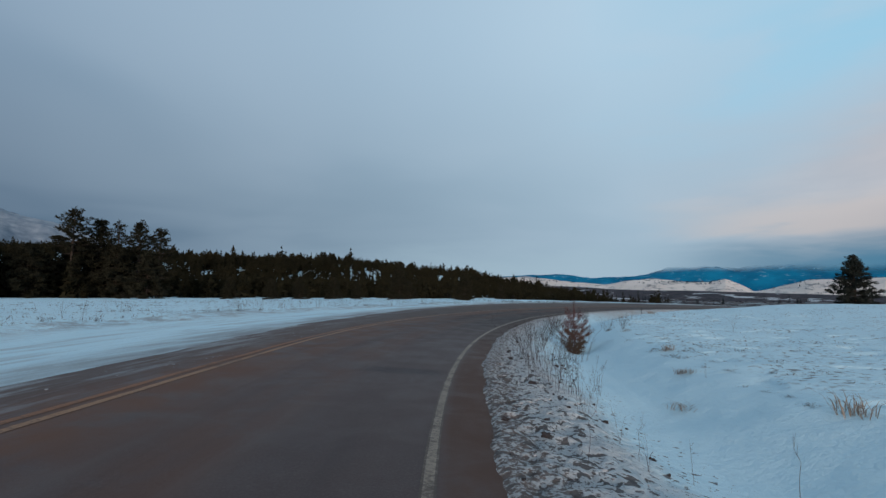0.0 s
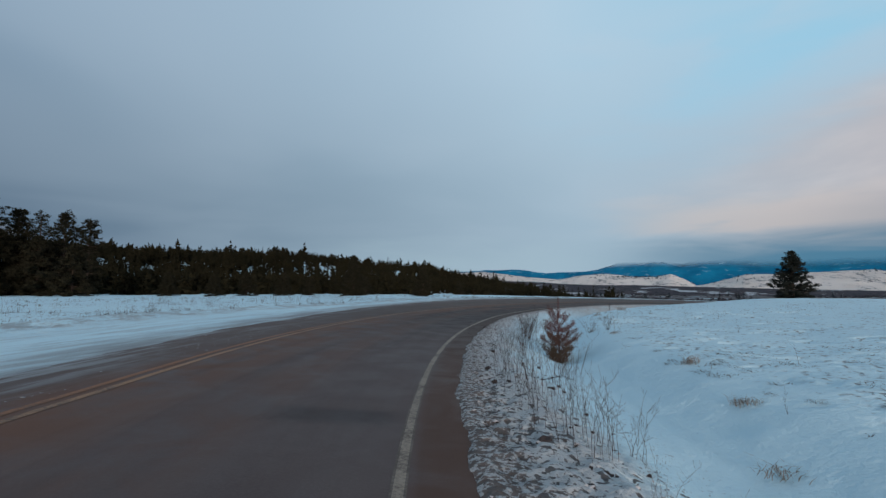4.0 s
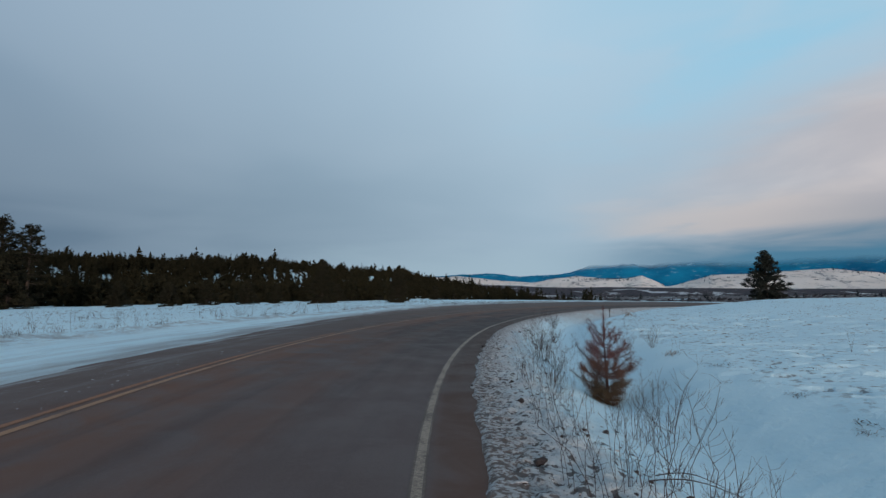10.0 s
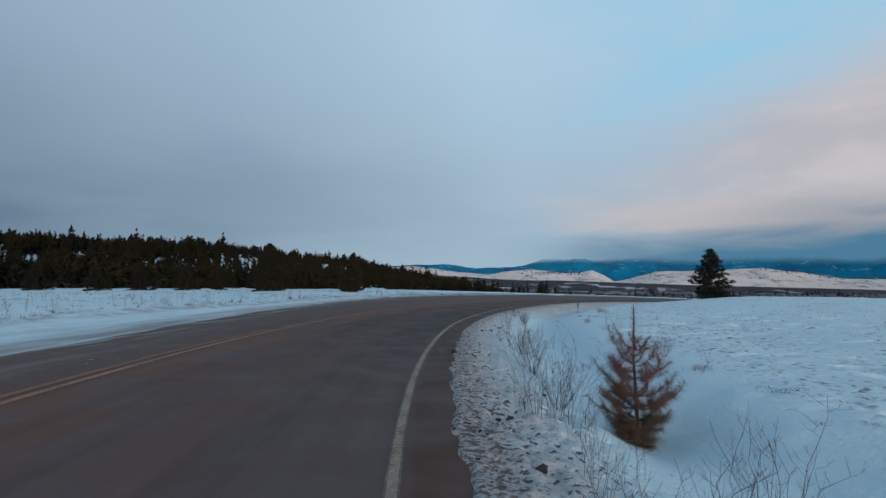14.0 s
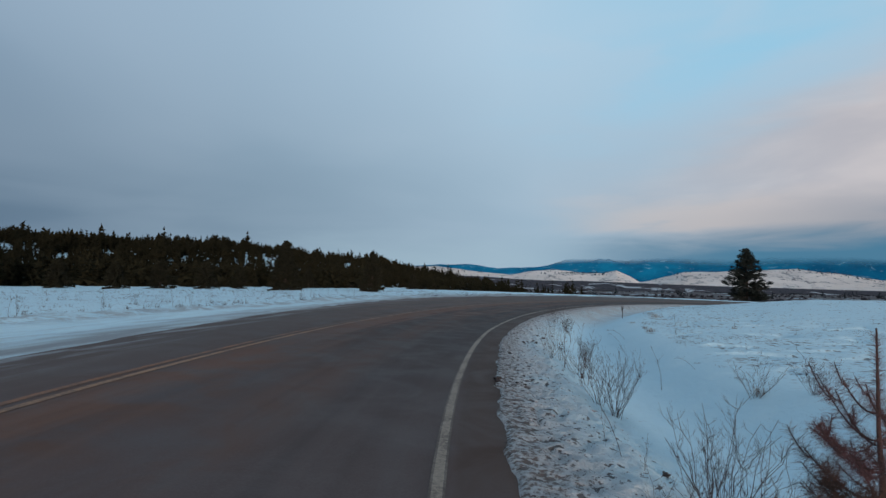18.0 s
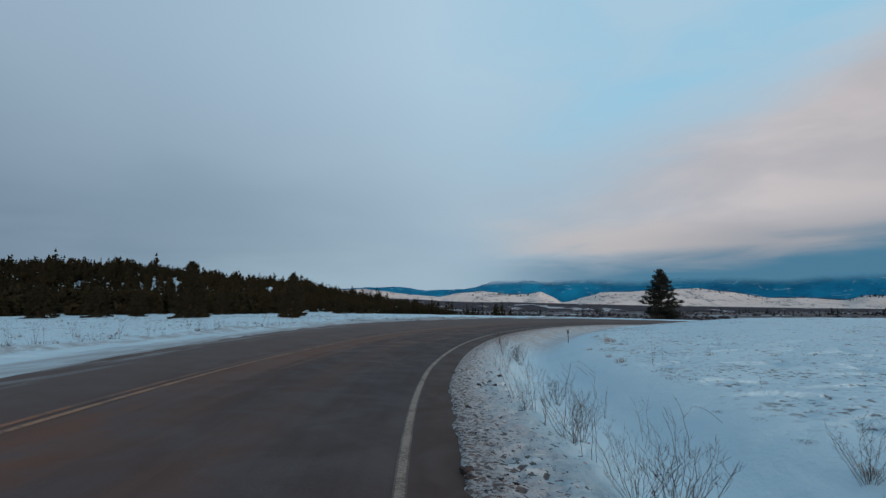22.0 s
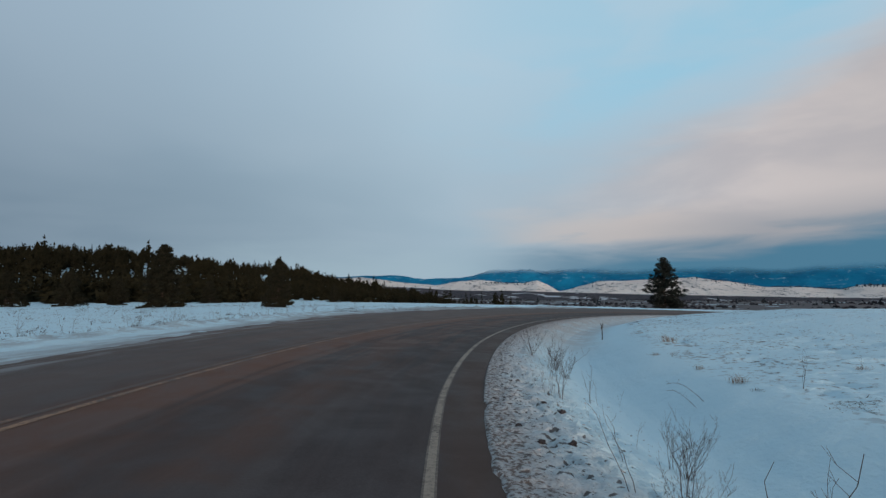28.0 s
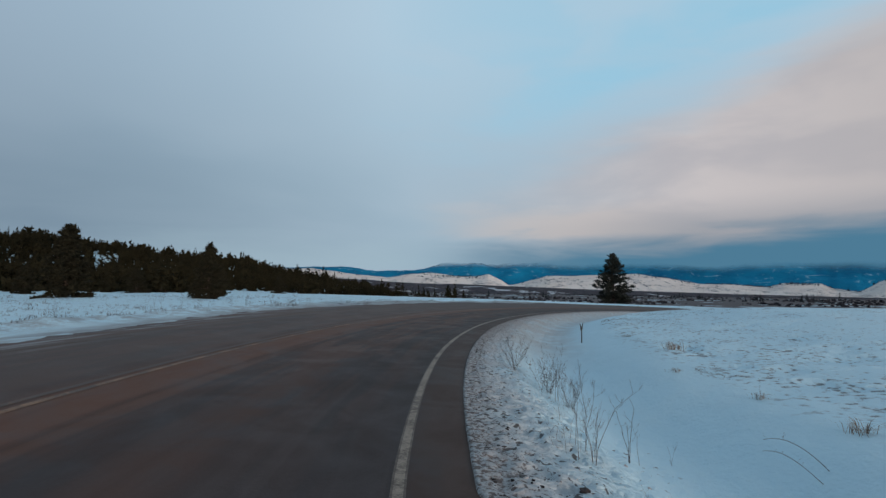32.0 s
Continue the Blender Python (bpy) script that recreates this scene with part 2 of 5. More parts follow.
    berm = k.math("MULTIPLY", berm, k.rng(k.math("ADD", k.math("MULTIPLY", mid, 0.6), k.math("MULTIPLY", fine, 0.4)), 0.40, 0.60))
    base = k.mix(k.math("MULTIPLY", berm, 0.70), base, (0.25, 0.235, 0.235))
    # dead grass showing through in the fields, with the shade of hollows put in as colour
    field = k.math("MAXIMUM", k.rng(r, 47.2, 46.2), k.rng(r, 60.0, 62.0))
    wind = k.noise(pos, 8.5, 3.0, 0.5, 0.2)
    drifted = k.noise(pos, 0.8, 3.0)
    lip = k.math("MULTIPLY", k.rng(r, 42.0, 46.4), k.rng(r, 47.3, 46.7))
    thin = k.math("ADD", k.math("ADD", wind, k.math("MULTIPLY", k.math("SUBTRACT", drifted, 0.5), 0.35)), k.math("MULTIPLY", lip, 0.035))
    base = k.mix(k.math("MULTIPLY", k.math("MULTIPLY", field, k.rng(thin, 0.56, 0.66)), 0.45), base, (0.36, 0.42, 0.46))
    base = k.mix(k.math("MULTIPLY", k.math("MULTIPLY", field, k.rng(thin, 0.650, 0.690)), 0.70), base, (0.110, 0.112, 0.118))
    # brown bottom land far down the valley
    sepp = k.n("ShaderNodeSeparateXYZ")
    k.put(sepp.inputs[0], pos)
    low = k.rng(sepp.outputs[2], -1.8, -3.6)
    patch = k.rng(k.noise(k.vmath("MULTIPLY", pos, (0.014, 0.010, 0.0)).outputs[0], 1.0, 5.0, 0.6), 0.585, 0.61)
    base = k.mix(k.math("MULTIPLY", low, k.math("SUBTRACT", 1.0, k.math("MULTIPLY", patch, 0.85))), base, (0.078, 0.068, 0.074))
    k.put(bsdf.inputs["Base Color"], base)
    h = k.math("ADD", k.math("MULTIPLY", mid, 0.6), k.math("MULTIPLY", fine, 0.35))
    h = k.math("ADD", h, k.math("MULTIPLY", k.math("MULTIPLY", crumb, band), 1.1))
    h = k.math("ADD", h, k.math("MULTIPLY", k.math("MULTIPLY", hollow, k.math("MULTIPLY", k.rng(r, 48.7, 49.4), inner)), 1.5))
    h = k.math("SUBTRACT", h, k.math("MULTIPLY", k.math("MULTIPLY", wind, field), 0.4))
    bump(k, bsdf, h, 0.8, 0.10)


def asphalt_build(k, bsdf):
    r, pos, along, phi = ring(k)
    big, mid, fine = k.noise(pos, 0.22, 4.0, 0.6, 0.8), k.noise(pos, 1.3, 5.0, 0.6, 0.6), k.noise(pos, 55.0, 3.0, 0.7)
    drag = k.noise(k.vmath("MULTIPLY", along, (1.5, 0.16, 1.0)).outputs[0], 1.4, 5.0, 0.6, 0.4)
    base = k.mix(k.rng(big, 0.3, 0.7), (0.064, 0.046, 0.047), (0.088, 0.062, 0.058))
    base = k.mix(k.math("MULTIPLY", k.rng(fine, 0.4, 0.75), 0.50), base, (0.135, 0.114, 0.108))
    base = k.mix(k.math("MULTIPLY", k.rng(drag, 0.55, 0.70), 0.35), base, (0.125, 0.115, 0.118))
    base = k.mix(k.math("MULTIPLY", k.rng(drag, 0.42, 0.30), 0.25), base, (0.040, 0.035, 0.038))

    # paler before the bend: the sky's reflection put into the colour
    sky_sheen = k.math("MULTIPLY", k.rng(phi, -0.16, -0.38), k.rng(phi, -0.56, -0.46, 0.5, 1.0))
    base = k.mix(k.math("MULTIPLY", sky_sheen, 0.42), base, (0.166, 0.126, 0.120))

    # darker surface round the bend
    bend_dark = k.math("MULTIPLY", k.rng(phi, -0.40, -0.06), k.rng(big, 0.25, 0.6, 0.58, 0.82))
    base = k.mix(bend_dark, base, (0.037, 0.027, 0.026))

    def wheel(at, wide):
        return k.rng(k.math("ABSOLUTE", k.math("SUBTRACT", r, at)), wide, 0.1)

    # brown grit lies between the wheel tracks and along the lines, thickest round the bend
    heap = k.rng(phi, -0.30, -0.12)
    dust = k.math("MAXIMUM", k.math("MULTIPLY", wheel(53.9, 1.3), k.rng(heap, 0.0, 1.0, 1.0, 0.55)), k.math("MAXIMUM", k.math("MULTIPLY", wheel(52.5, 0.6), 0.45), k.rng(r, 50.95, 50.55)))
    dust = k.math("MULTIPLY", dust, k.rng(k.math("ADD", mid, k.math("MULTIPLY", k.math("SUBTRACT", drag, 0.5), 0.6)), 0.25, 0.65))
    bend = k.math("MULTIPLY", k.math("MULTIPLY", k.rng(phi, -0.22, 0.0), k.rng(phi, 0.5, 0.2)), k.rng(drag, 0.40, 0.58))
    dust = k.math("MAXIMUM", dust, k.math("MULTIPLY", k.math("MULTIPLY", bend, k.rng(r, 50.4, 52.5)), 0.6))
    sweep = k.noise(k.vmath("MULTIPLY", along, (3.0, 0.12, 1.0)).outputs[0], 1.1, 3.0, 0.5, 0.8)
    swept = k.math("MULTIPLY", k.math("MULTIPLY", k.rng(k.math("ADD", r, k.math("MULTIPLY", k.math("SUBTRACT", sweep, 0.5), 0.5)), 53.35, 53.6), k.rng(r, 55.0, 54.3)), heap)
    dust = k.math("MAXIMUM", dust, k.math("MULTIPLY", swept, k.rng(mid, 0.25, 0.6, 0.6, 1.0)))
    grit = k.mix(k.rng(phi, -0.36, -0.10), (0.165, 0.082, 0.054), (0.165, 0.077, 0.050))
    base = k.mix(k.math("MULTIPLY", dust, 0.85), base, grit)
    # fine streaks that tyres draw along the lanes
    base = k.mix(k.math("MULTIPLY", k.rng(sweep, 0.52, 0.30), 0.22), base, (0.030, 0.023, 0.022))
    base = k.mix(k.math("MULTIPLY", k.rng(sweep, 0.52, 0.72), 0.12), base, (0.150, 0.125, 0.115))
    tyre = k.math("MULTIPLY", wheel(k.math("MULTIPLY_ADD", mid, 0.2, 53.42), 0.22), heap)
    base = k.mix(k.math("MULTIPLY", tyre, k.rng(drag, 0.35, 0.6, 0.10, 0.45)), base, (0.034, 0.021, 0.018))
    rim = k.math("MULTIPLY", k.rng(r, 50.86, 50.74), k.rng(mid, 0.25, 0.6, 0.5, 0.9))
    base = k.mix(rim, base, k.mix(k.rng(phi, -0.44, -0.26), (0.100, 0.055, 0.041), (0.066, 0.043, 0.036)))
    # a short dark damp mark across the lane
    mark = k.rng(k.math("ABSOLUTE", k.math("ADD", k.math("ADD", phi, 0.4575), k.math("MULTIPLY", k.math("SUBTRACT", mid, 0.5), 0.006))), 0.007, 0.002)
    mark = k.math("MULTIPLY", mark, k.math("MULTIPLY", k.rng(r, 50.9, 51.2), k.rng(r, 52.5, 51.8)))
    base = k.mix(k.math("MULTIPLY", mark, 0.55), base, (0.040, 0.034, 0.036))
    lane = k.math("MULTIPLY", k.rng(r, 54.3, 55.2), k.rng(mid, 0.3, 0.65, 0.35, 0.62))
    base = k.mix(lane, base, (0.138, 0.103, 0.092))
    # old snow rubbed into the outer edge
    slush = k.noise(k.vmath("MULTIPLY", along, (2.4, 0.22, 1.0)).outputs[0], 1.5, 6.0, 0.68, 0.3)
    rime = k.math("MULTIPLY", k.rng(k.math("SUBTRACT", r, k.math("MULTIPLY_ADD", phi, 6.0, 58.3)), -1.5, 0.1), k.rng(slush, 0.47, 0.62))
    base = k.mix(k.math("MULTIPLY", rime, 0.72), base, (0.42, 0.47, 0.50))
    k.put(bsdf.inputs["Base Color"], base)
    k.put(bsdf.inputs["Roughness"], k.rng(mid, 0.3, 0.7, 0.64, 0.84))
    bump(k, bsdf, fine, 0.5, 0.006)


def paint_build(colour, worn, fade=0.15):
    def build(k, bsdf):
        r, pos, along, phi = ring(k)
        mid, fine = k.noise(pos, 2.1, 5.0, 0.65), k.noise(pos, 30.0, 4.0, 0.7)
        rubbed = k.math("MAXIMUM", k.rng(phi, -0.38, -0.50, 0.0, 0.04), k.rng(phi, -0.36, 0.0, 0.0, fade))
        wear = k.math("ADD", k.math("MULTIPLY", mid, 0.7), k.math("MULTIPLY", fine, 0.5))
        wear = k.rng(k.math("ADD", wear, rubbed), worn - 0.06, worn + 0.20)
        base = k.mix(k.rng(fine, 0.3, 0.7), colour, tuple(c * 0.75 for c in colour))
        k.put(bsdf.inputs["Base Color"], k.mix(wear, base, (0.105, 0.080, 0.068)))
        bump(k, bsdf, fine, 0.5, 0.004)

    return build


SNOW = material("snow_ground", snow_build, 0.75, 0.25)
ASPHALT = material("asphalt", asphalt_build, 0.75, 0.24)
WHITE = material("worn_white_paint", paint_build((0.345, 0.282, 0.225), 0.60, 0.03), 0.7)
WHITE_RIM = material("rubbed_white_paint", paint_build((0.225, 0.186, 0.155), 0.50, 0.03), 0.7)
WHITE_FAINT = material("almost_lost_white_paint", paint_build((0.190, 0.160, 0.140), 0.44, 0.10), 0.7)
YELLOW = material("worn_yellow_paint", paint_build((0.380, 0.215, 0.125), 0.64, 0.16), 0.7)
YELLOW_THIN = material("rubbed_yellow_paint", paint_build((0.310, 0.145, 0.078), 0.66, 0.40), 0.7)
NEEDLE = grained("pine_needles", (0.014, 0.014, 0.010), (0.036, 0.034, 0.021), 0.5, 6.0, 0.85, 0.05, 0.01, 0.5)
# needles of the lone pine, greyed and lightened: haze put into the colour
HAZED_NEEDLE = grained("hazed_needles", (0.014, 0.018, 0.016), (0.040, 0.045, 0.038), 0.5, 6.0, 0.85, 0.05, 0.01, 0.5)
FOREST = grained("far_needles", (0.014, 0.0145, 0.0095), (0.029, 0.026, 0.0145), 0.04, 0.6, 0.9, 0.03, 0.05, 0.15)
SCRUB = grained("brown_scrub", (0.040, 0.042, 0.052), (0.075, 0.072, 0.084), 0.03, 0.5, 0.9, 0.1, 0.05, 0.5)
BARK = grained("pine_bark", (0.030, 0.022, 0.018), (0.085, 0.060, 0.046), 3.0, 30.0, 0.9)


def hill_snow_build(k, bsdf):
    pos = k.n("ShaderNodeTexCoord").outputs["Object"]
    a, b = k.noise(pos, 0.004, 5.0), k.noise(k.vmath("MULTIPLY", pos, (1.0, 0.5, 3.0)).outputs[0], 0.011, 8.0, 0.74, 1.2)
    fine = k.noise(k.vmath("MULTIPLY", pos, (1.0, 0.6, 2.0)).outputs[0], 0.06, 5.0, 0.7)
    # the pink of low sunlight is put into the snow colour
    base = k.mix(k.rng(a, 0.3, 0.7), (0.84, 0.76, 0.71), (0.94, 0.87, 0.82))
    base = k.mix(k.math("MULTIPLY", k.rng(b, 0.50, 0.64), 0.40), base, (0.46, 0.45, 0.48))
    spots = k.math("MULTIPLY", k.rng(b, 0.50, 0.58), k.rng(fine, 0.50, 0.57))
    k.put(bsdf.inputs["Base Color"], k.mix(k.math("MULTIPLY", spots, 0.85), base, (0.060, 0.070, 0.090)))
    bump(k, bsdf, b, 0.9, 20.0)


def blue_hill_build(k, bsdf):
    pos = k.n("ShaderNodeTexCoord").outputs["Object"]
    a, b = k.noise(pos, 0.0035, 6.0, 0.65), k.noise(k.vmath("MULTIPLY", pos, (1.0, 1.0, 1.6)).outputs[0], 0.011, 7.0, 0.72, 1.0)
    # the blue of distance haze is put into the forest and snow colours
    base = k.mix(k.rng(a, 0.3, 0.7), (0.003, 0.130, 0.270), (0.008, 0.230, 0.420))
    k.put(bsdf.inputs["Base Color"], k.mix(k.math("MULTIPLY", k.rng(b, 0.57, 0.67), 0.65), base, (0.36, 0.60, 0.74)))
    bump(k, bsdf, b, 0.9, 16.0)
    # the crests turn transparent, standing in for the cloud that hides them
    sp = k.n("ShaderNodeSeparateXYZ")
    k.put(sp.inputs[0], pos)
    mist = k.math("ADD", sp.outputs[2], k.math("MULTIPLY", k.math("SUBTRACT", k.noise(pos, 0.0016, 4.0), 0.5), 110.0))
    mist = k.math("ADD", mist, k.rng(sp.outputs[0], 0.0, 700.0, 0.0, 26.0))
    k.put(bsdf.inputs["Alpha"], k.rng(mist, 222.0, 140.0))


# mist over the snow-dusted woods is put into this pale blue-grey colour
GREY_HILL = grained("mist_tinted_wooded_slope", (0.13, 0.18, 0.24), (0.42, 0.47, 0.53), 0.004, 0.035, 0.9, 0.05, 4.0)


def bench_build(k, bsdf):
    pos = k.n("ShaderNodeTexCoord").outputs["Object"]
    a = k.noise(k.vmath("MULTIPLY", pos, (1.0, 0.4, 9.0)).outputs[0], 0.012, 6.0, 0.65, 0.6)
    b = k.noise(k.vmath("MULTIPLY", pos, (1.0, 0.5, 0.5)).outputs[0], 0.09, 5.0, 0.7)
    base = k.mix(k.rng(b, 0.35, 0.65), (0.036, 0.038, 0.050), (0.088, 0.082, 0.096))
    base = k.mix(k.math("MULTIPLY", k.rng(a, 0.50, 0.62), 0.5), base, (0.105, 0.080, 0.074))
    k.put(bsdf.inputs["Base Color"], k.mix(k.math("MULTIPLY", k.rng(a, 0.585, 0.615), 0.8), base, (0.66, 0.72, 0.78)))
    bump(k, bsdf, b, 0.9, 5.0)


BENCH = material("brown_bench", bench_build, 0.9, 0.05)
HILL_SNOW = material("pink_tinted_hill_snow", hill_snow_build, 0.9, 0.1)
BLUE_HILL = material("haze_blue_forest", blue_hill_build, 0.9, 0.05)

# ---- mesh helpers ----
rs = np.random.RandomState(7)


def tri_mesh(name, verts, faces, mat, smooth=False):
    verts, faces = np.asarray(verts, np.float32), np.asarray(faces, np.int32)
    me = bpy.data.meshes.new(name)
    n = faces.shape[1]
    me.vertices.add(len(verts))
    me.vertices.foreach_set("co", verts.ravel())
    me.loops.add(faces.size)
    me.loops.foreach_set("vertex_index", faces.ravel())
    me.polygons.add(len(faces))
    me.polygons.foreach_set("loop_start", np.arange(0, faces.size, n, dtype=np.int32))
    me.polygons.foreach_set("use_smooth", np.full(len(faces), smooth))
    me.materials.append(mat)
    me.update(calc_edges=True)
    return me


def part(name, mesh, parent, label=""):
    ob = new(name, mesh)
    ob.parent = parent
    return tagged(ob, label)


def thing(name, label, category, group="", at=(0, 0, 0), turn=0.0, scale=1.0):
    ob = new(name)
    ob.location, ob.rotation_euler, ob.scale = at, (0, 0, turn), (scale,) * 3
    ob.empty_display_size = 0.1
    return tagged(ob, label, category, group)


def lattice(ix, iy, seed):
    h = (ix * 374761393 + iy * 668265263 + seed * 974634777) & 0x7FFFFFFF
    h = ((h ^ (h >> 13)) * 1274126177) & 0x7FFFFFFF
    return ((h ^ (h >> 16)) & 0xFFFF) / 65535.0


def vnoise(x, y, scale, seed=0, octaves=3):
    out, amp, tot = 0.0, 1.0, 0.0
    for o in range(octaves):
        fx, fy = x / scale, y / scale
        ix, iy = np.floor(fx).astype(np.int64), np.floor(fy).astype(np.int64)
        u, v = fx - ix, fy - iy
        u, v = u * u * (3 - 2 * u), v * v * (3 - 2 * v)
        a, b = lattice(ix, iy, seed + o), lattice(ix + 1, iy, seed + o)
        c, d = lattice(ix, iy + 1, seed + o), lattice(ix + 1, iy + 1, seed + o)
        out = out + amp * ((a * (1 - u) + b * u) * (1 - v) + (c * (1 - u) + d * u) * v - 0.5)
        tot, amp, scale = tot + amp, amp * 0.5, scale * 0.47
    return out / tot


def step(v, a, b):
    s = np.clip((v - a) / (b - a), 0, 1)
    return s * s * (3 - 2 * s)


# ---- the lie of the land ----
RIDGE_B = [-180, -110, -75, -60, -45, -36, -30, -25, -19, -13]
RIDGE_H = [19, 19, 18.3, 17.2, 17.4, 12.6, 9.8, 5.2, 1.4, -3.6]


def drift(phi):
    """How far the paved edge wanders from a true circle."""
    return np.interp(phi, [-0.62, -0.24, -0.14, -0.02], [-0.34, 0.05, 0.20, 0.25])


def road_z(r, phi):
    return 0.04 * (r - R_EDGE) - 1.1 * np.maximum(phi, 0) ** 2


def snow_edge(phi):
    """Where the ploughed snow begins on the outer side."""
    return np.interp(phi, [-0.7, -0.51, -0.45, -0.38, -0.33, -0.28, -0.22, -0.15, -0.08, 0.0, 0.08, 0.16, 0.5],
                     [54.5, 54.85, 55.1, 55.6, 56.0, 56.25, 56.55, 57.1, 57.6, 58.2, 58.9, 59.3, 59.6])


def land(x, y):
    x, y = np.asarray(x, float), np.asarray(y, float)
    r, phi = np.hypot(x - CX, y - CY), np.arctan2(y - CY, CX - x)
    phi = np.where(np.abs(phi) > 1.4, np.sign(phi) * 1.4, phi)
    rd = r - drift(phi) + vnoise(x, y, 0.5, 2, 3) * 0.15 + vnoise(x, y, 0.22, 14, 2) * 0.07 * step(r, 49.8, 50.2)
    z = sum(np.interp(rd + o * step(rd, 49.9, 49.2), [0, 20, 32, 40, 44, 45.8, 46.5, 47.0, 47.4, 47.8, 48.2, 48.5, 48.8, 49.1, 49.4, 49.7, 50.0, 50.38, 50.50, 50.7],
                  [0.42, 0.42, 0.36, 0.23, 0.14, 0.11, 0.09, 0.06, 0.0, -0.16, -0.40, -0.52, -0.40, -0.19, -0.07, -0.03, -0.01, 0.005, -0.06, -0.09]) for o in (-0.55, -0.28, 0.0, 0.28, 0.55)) / 5
    z = z - 1.1 * np.maximum(phi, 0) ** 2 * step(r, 42, 49)
    z = z - 0.0014 * np.maximum(y - 43, 0) ** 2 * step(r, 48, 40)
    z = z + 0.36 * np.exp(-(((y - 36) / 11) ** 2)) * step(r, 46.4, 40) * (0.6 + 0.4 * step(r, 31, 38))
    z = z - 0.13 * np.exp(-(((r - 47.6) / 0.8) ** 2)) * step(phi, -0.05, 0.05)
    # the sapling stands in a hollow under a lip of snow
    z = z - 0.13 * np.exp(-((x + 1.64) ** 2 + (y - 11.35) ** 2) / 0.30) + 0.10 * np.exp(-((x + 2.15) ** 2 + (y - 11.05) ** 2) / 0.14)
    rd_soft = vnoise(x, y, 2.6, 4, 2)
    z = z + 0.10 * rd_soft * step(r, 49.6, 48.6) * step(r, 40, 46)
    rough = (vnoise(x, y, 0.10, 3, 2) * 0.052 - 0.028 * step(vnoise(x, y * 0.8, 0.11, 6, 2), 0.04, 0.16) * step(r, 50.25, 50.0)) * step(r, 48.2, 49.7) + vnoise(x, y, 1.6, 5, 3) * 0.07 * step(r, 49.8, 48.4)
    rough = rough * step(r - drift(phi), 50.42, 50.20) + (vnoise(x, y, 0.8, 8, 4) * 0.065 - 0.05 * step(vnoise(x, y * 1.4, 0.55, 9, 3), 0.10, 0.28)) * step(r, 47.4, 46.4) * (0.55 + 0.45 * step(r, 38, 44))
    z = z + rough * (r < 51)
    # under the road, then the verge and the field beyond it
    ed = snow_edge(phi) + vnoise(r * 3.0, phi * 54.0, 5.0, 11, 3) * 0.26 + vnoise(r * 5.0, phi * 54.0, 0.9, 12, 3) * 0.16
    rise = step(r, ed - 0.7, ed + 0.8)
    s0 = np.maximum(58.6, snow_edge(phi) + 0.3)
    outer = road_z(r, phi) - 0.05 + rise * 0.085
    field = 0.26 - 0.9 * np.maximum(phi, 0) ** 2 * step(r, 110, 65) - 0.24 * step(r, 68, 110)
    outer = outer * (1 - step(r, s0, s0 + 2.9)) + field * step(r, s0, s0 + 2.9)
    outer = outer + step(r, 57.5, 61) * (vnoise(x, y, 2.4, 21, 4) * 0.16 + vnoise(x, y, 9.0, 23, 2) * 0.12) + step(r, s0 - 0.6, s0 + 0.4) * vnoise(x, y, 0.6, 24, 3) * 0.10 + step(r, s0 - 1.4, s0 - 0.2) * vnoise(x, y, 0.24, 25, 3) * 0.05
    outer = outer + 0.09 * np.exp(-(((r - s0 - 1.3 - vnoise(x, y, 6.0, 27, 2)) / 0.45) ** 2))
    outer = outer + 0.24 * np.exp(-((x + 27.4) ** 2 + (y - 43.0) ** 2) / 60.0)
    z = np.where(r > 50.6, outer, z)
    # the valley falls away ahead and to the east
    u = np.maximum((y - 58) + 0.35 * (x + 10), 0)
    z = z - 12 * (1 - np.exp(-0.0003 * u * u / 12))
    # wooded ridge to the west
    b, d = np.degrees(np.arctan2(x, y - 10)), np.hypot(x, y - 10)
    h = np.interp(b, RIDGE_B, RIDGE_H) + vnoise(x, y, 45.0, 31, 3) * 3.0
    k = step(d, 120, 285) * step(b, -10, -16) * step(d, 1500, 700)
    return z * (1 - k) + h * k


def polar_sheet(name, rr, pp, mat):
    """One sheet round the bend's centre; pp runs right round."""
    rg, pg = np.meshgrid(rr, pp, indexing="ij")
    x, y = CX - rg * np.cos(pg), CY + rg * np.sin(pg)
    verts = np.stack([x, y, land(x, y)], -1).reshape(-1, 3)
    nr, npp = len(rr), len(pp)
    a = (np.arange(nr - 1)[:, None] * npp + np.arange(npp)[None]).ravel()
    b = (np.arange(nr - 1)[:, None] * npp + (np.arange(npp)[None] + 1) % npp).ravel()
    faces = np.stack([a, a + npp, b + npp, b], -1)
    return tri_mesh(name, verts, faces, mat, True)


rr = np.concatenate([np.linspace(0.3, 33, 42, endpoint=False), np.arange(33, 40, 0.2), np.arange(40, 46, 0.09), np.arange(46, 48.9, 0.05), np.arange(48.9, 50.7, 0.024), np.arange(50.8, 55.4, 0.5),
                     np.arange(55.4, 59, 0.07), np.arange(59, 66, 0.2), np.geomspace(66, 4300, 120)])
pp = np.concatenate([np.arange(-0.80, -0.63, 0.004), np.arange(-0.63, -0.08, 0.0009), np.arange(-0.08, 0.12, 0.003), np.arange(0.12, 0.6, 0.005), np.arange(0.6, 1.5, 0.012), np.arange(1.5, 2 * math.pi - 0.80, 0.04)])
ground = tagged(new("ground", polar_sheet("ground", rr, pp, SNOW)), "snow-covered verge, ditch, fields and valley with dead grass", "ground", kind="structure")


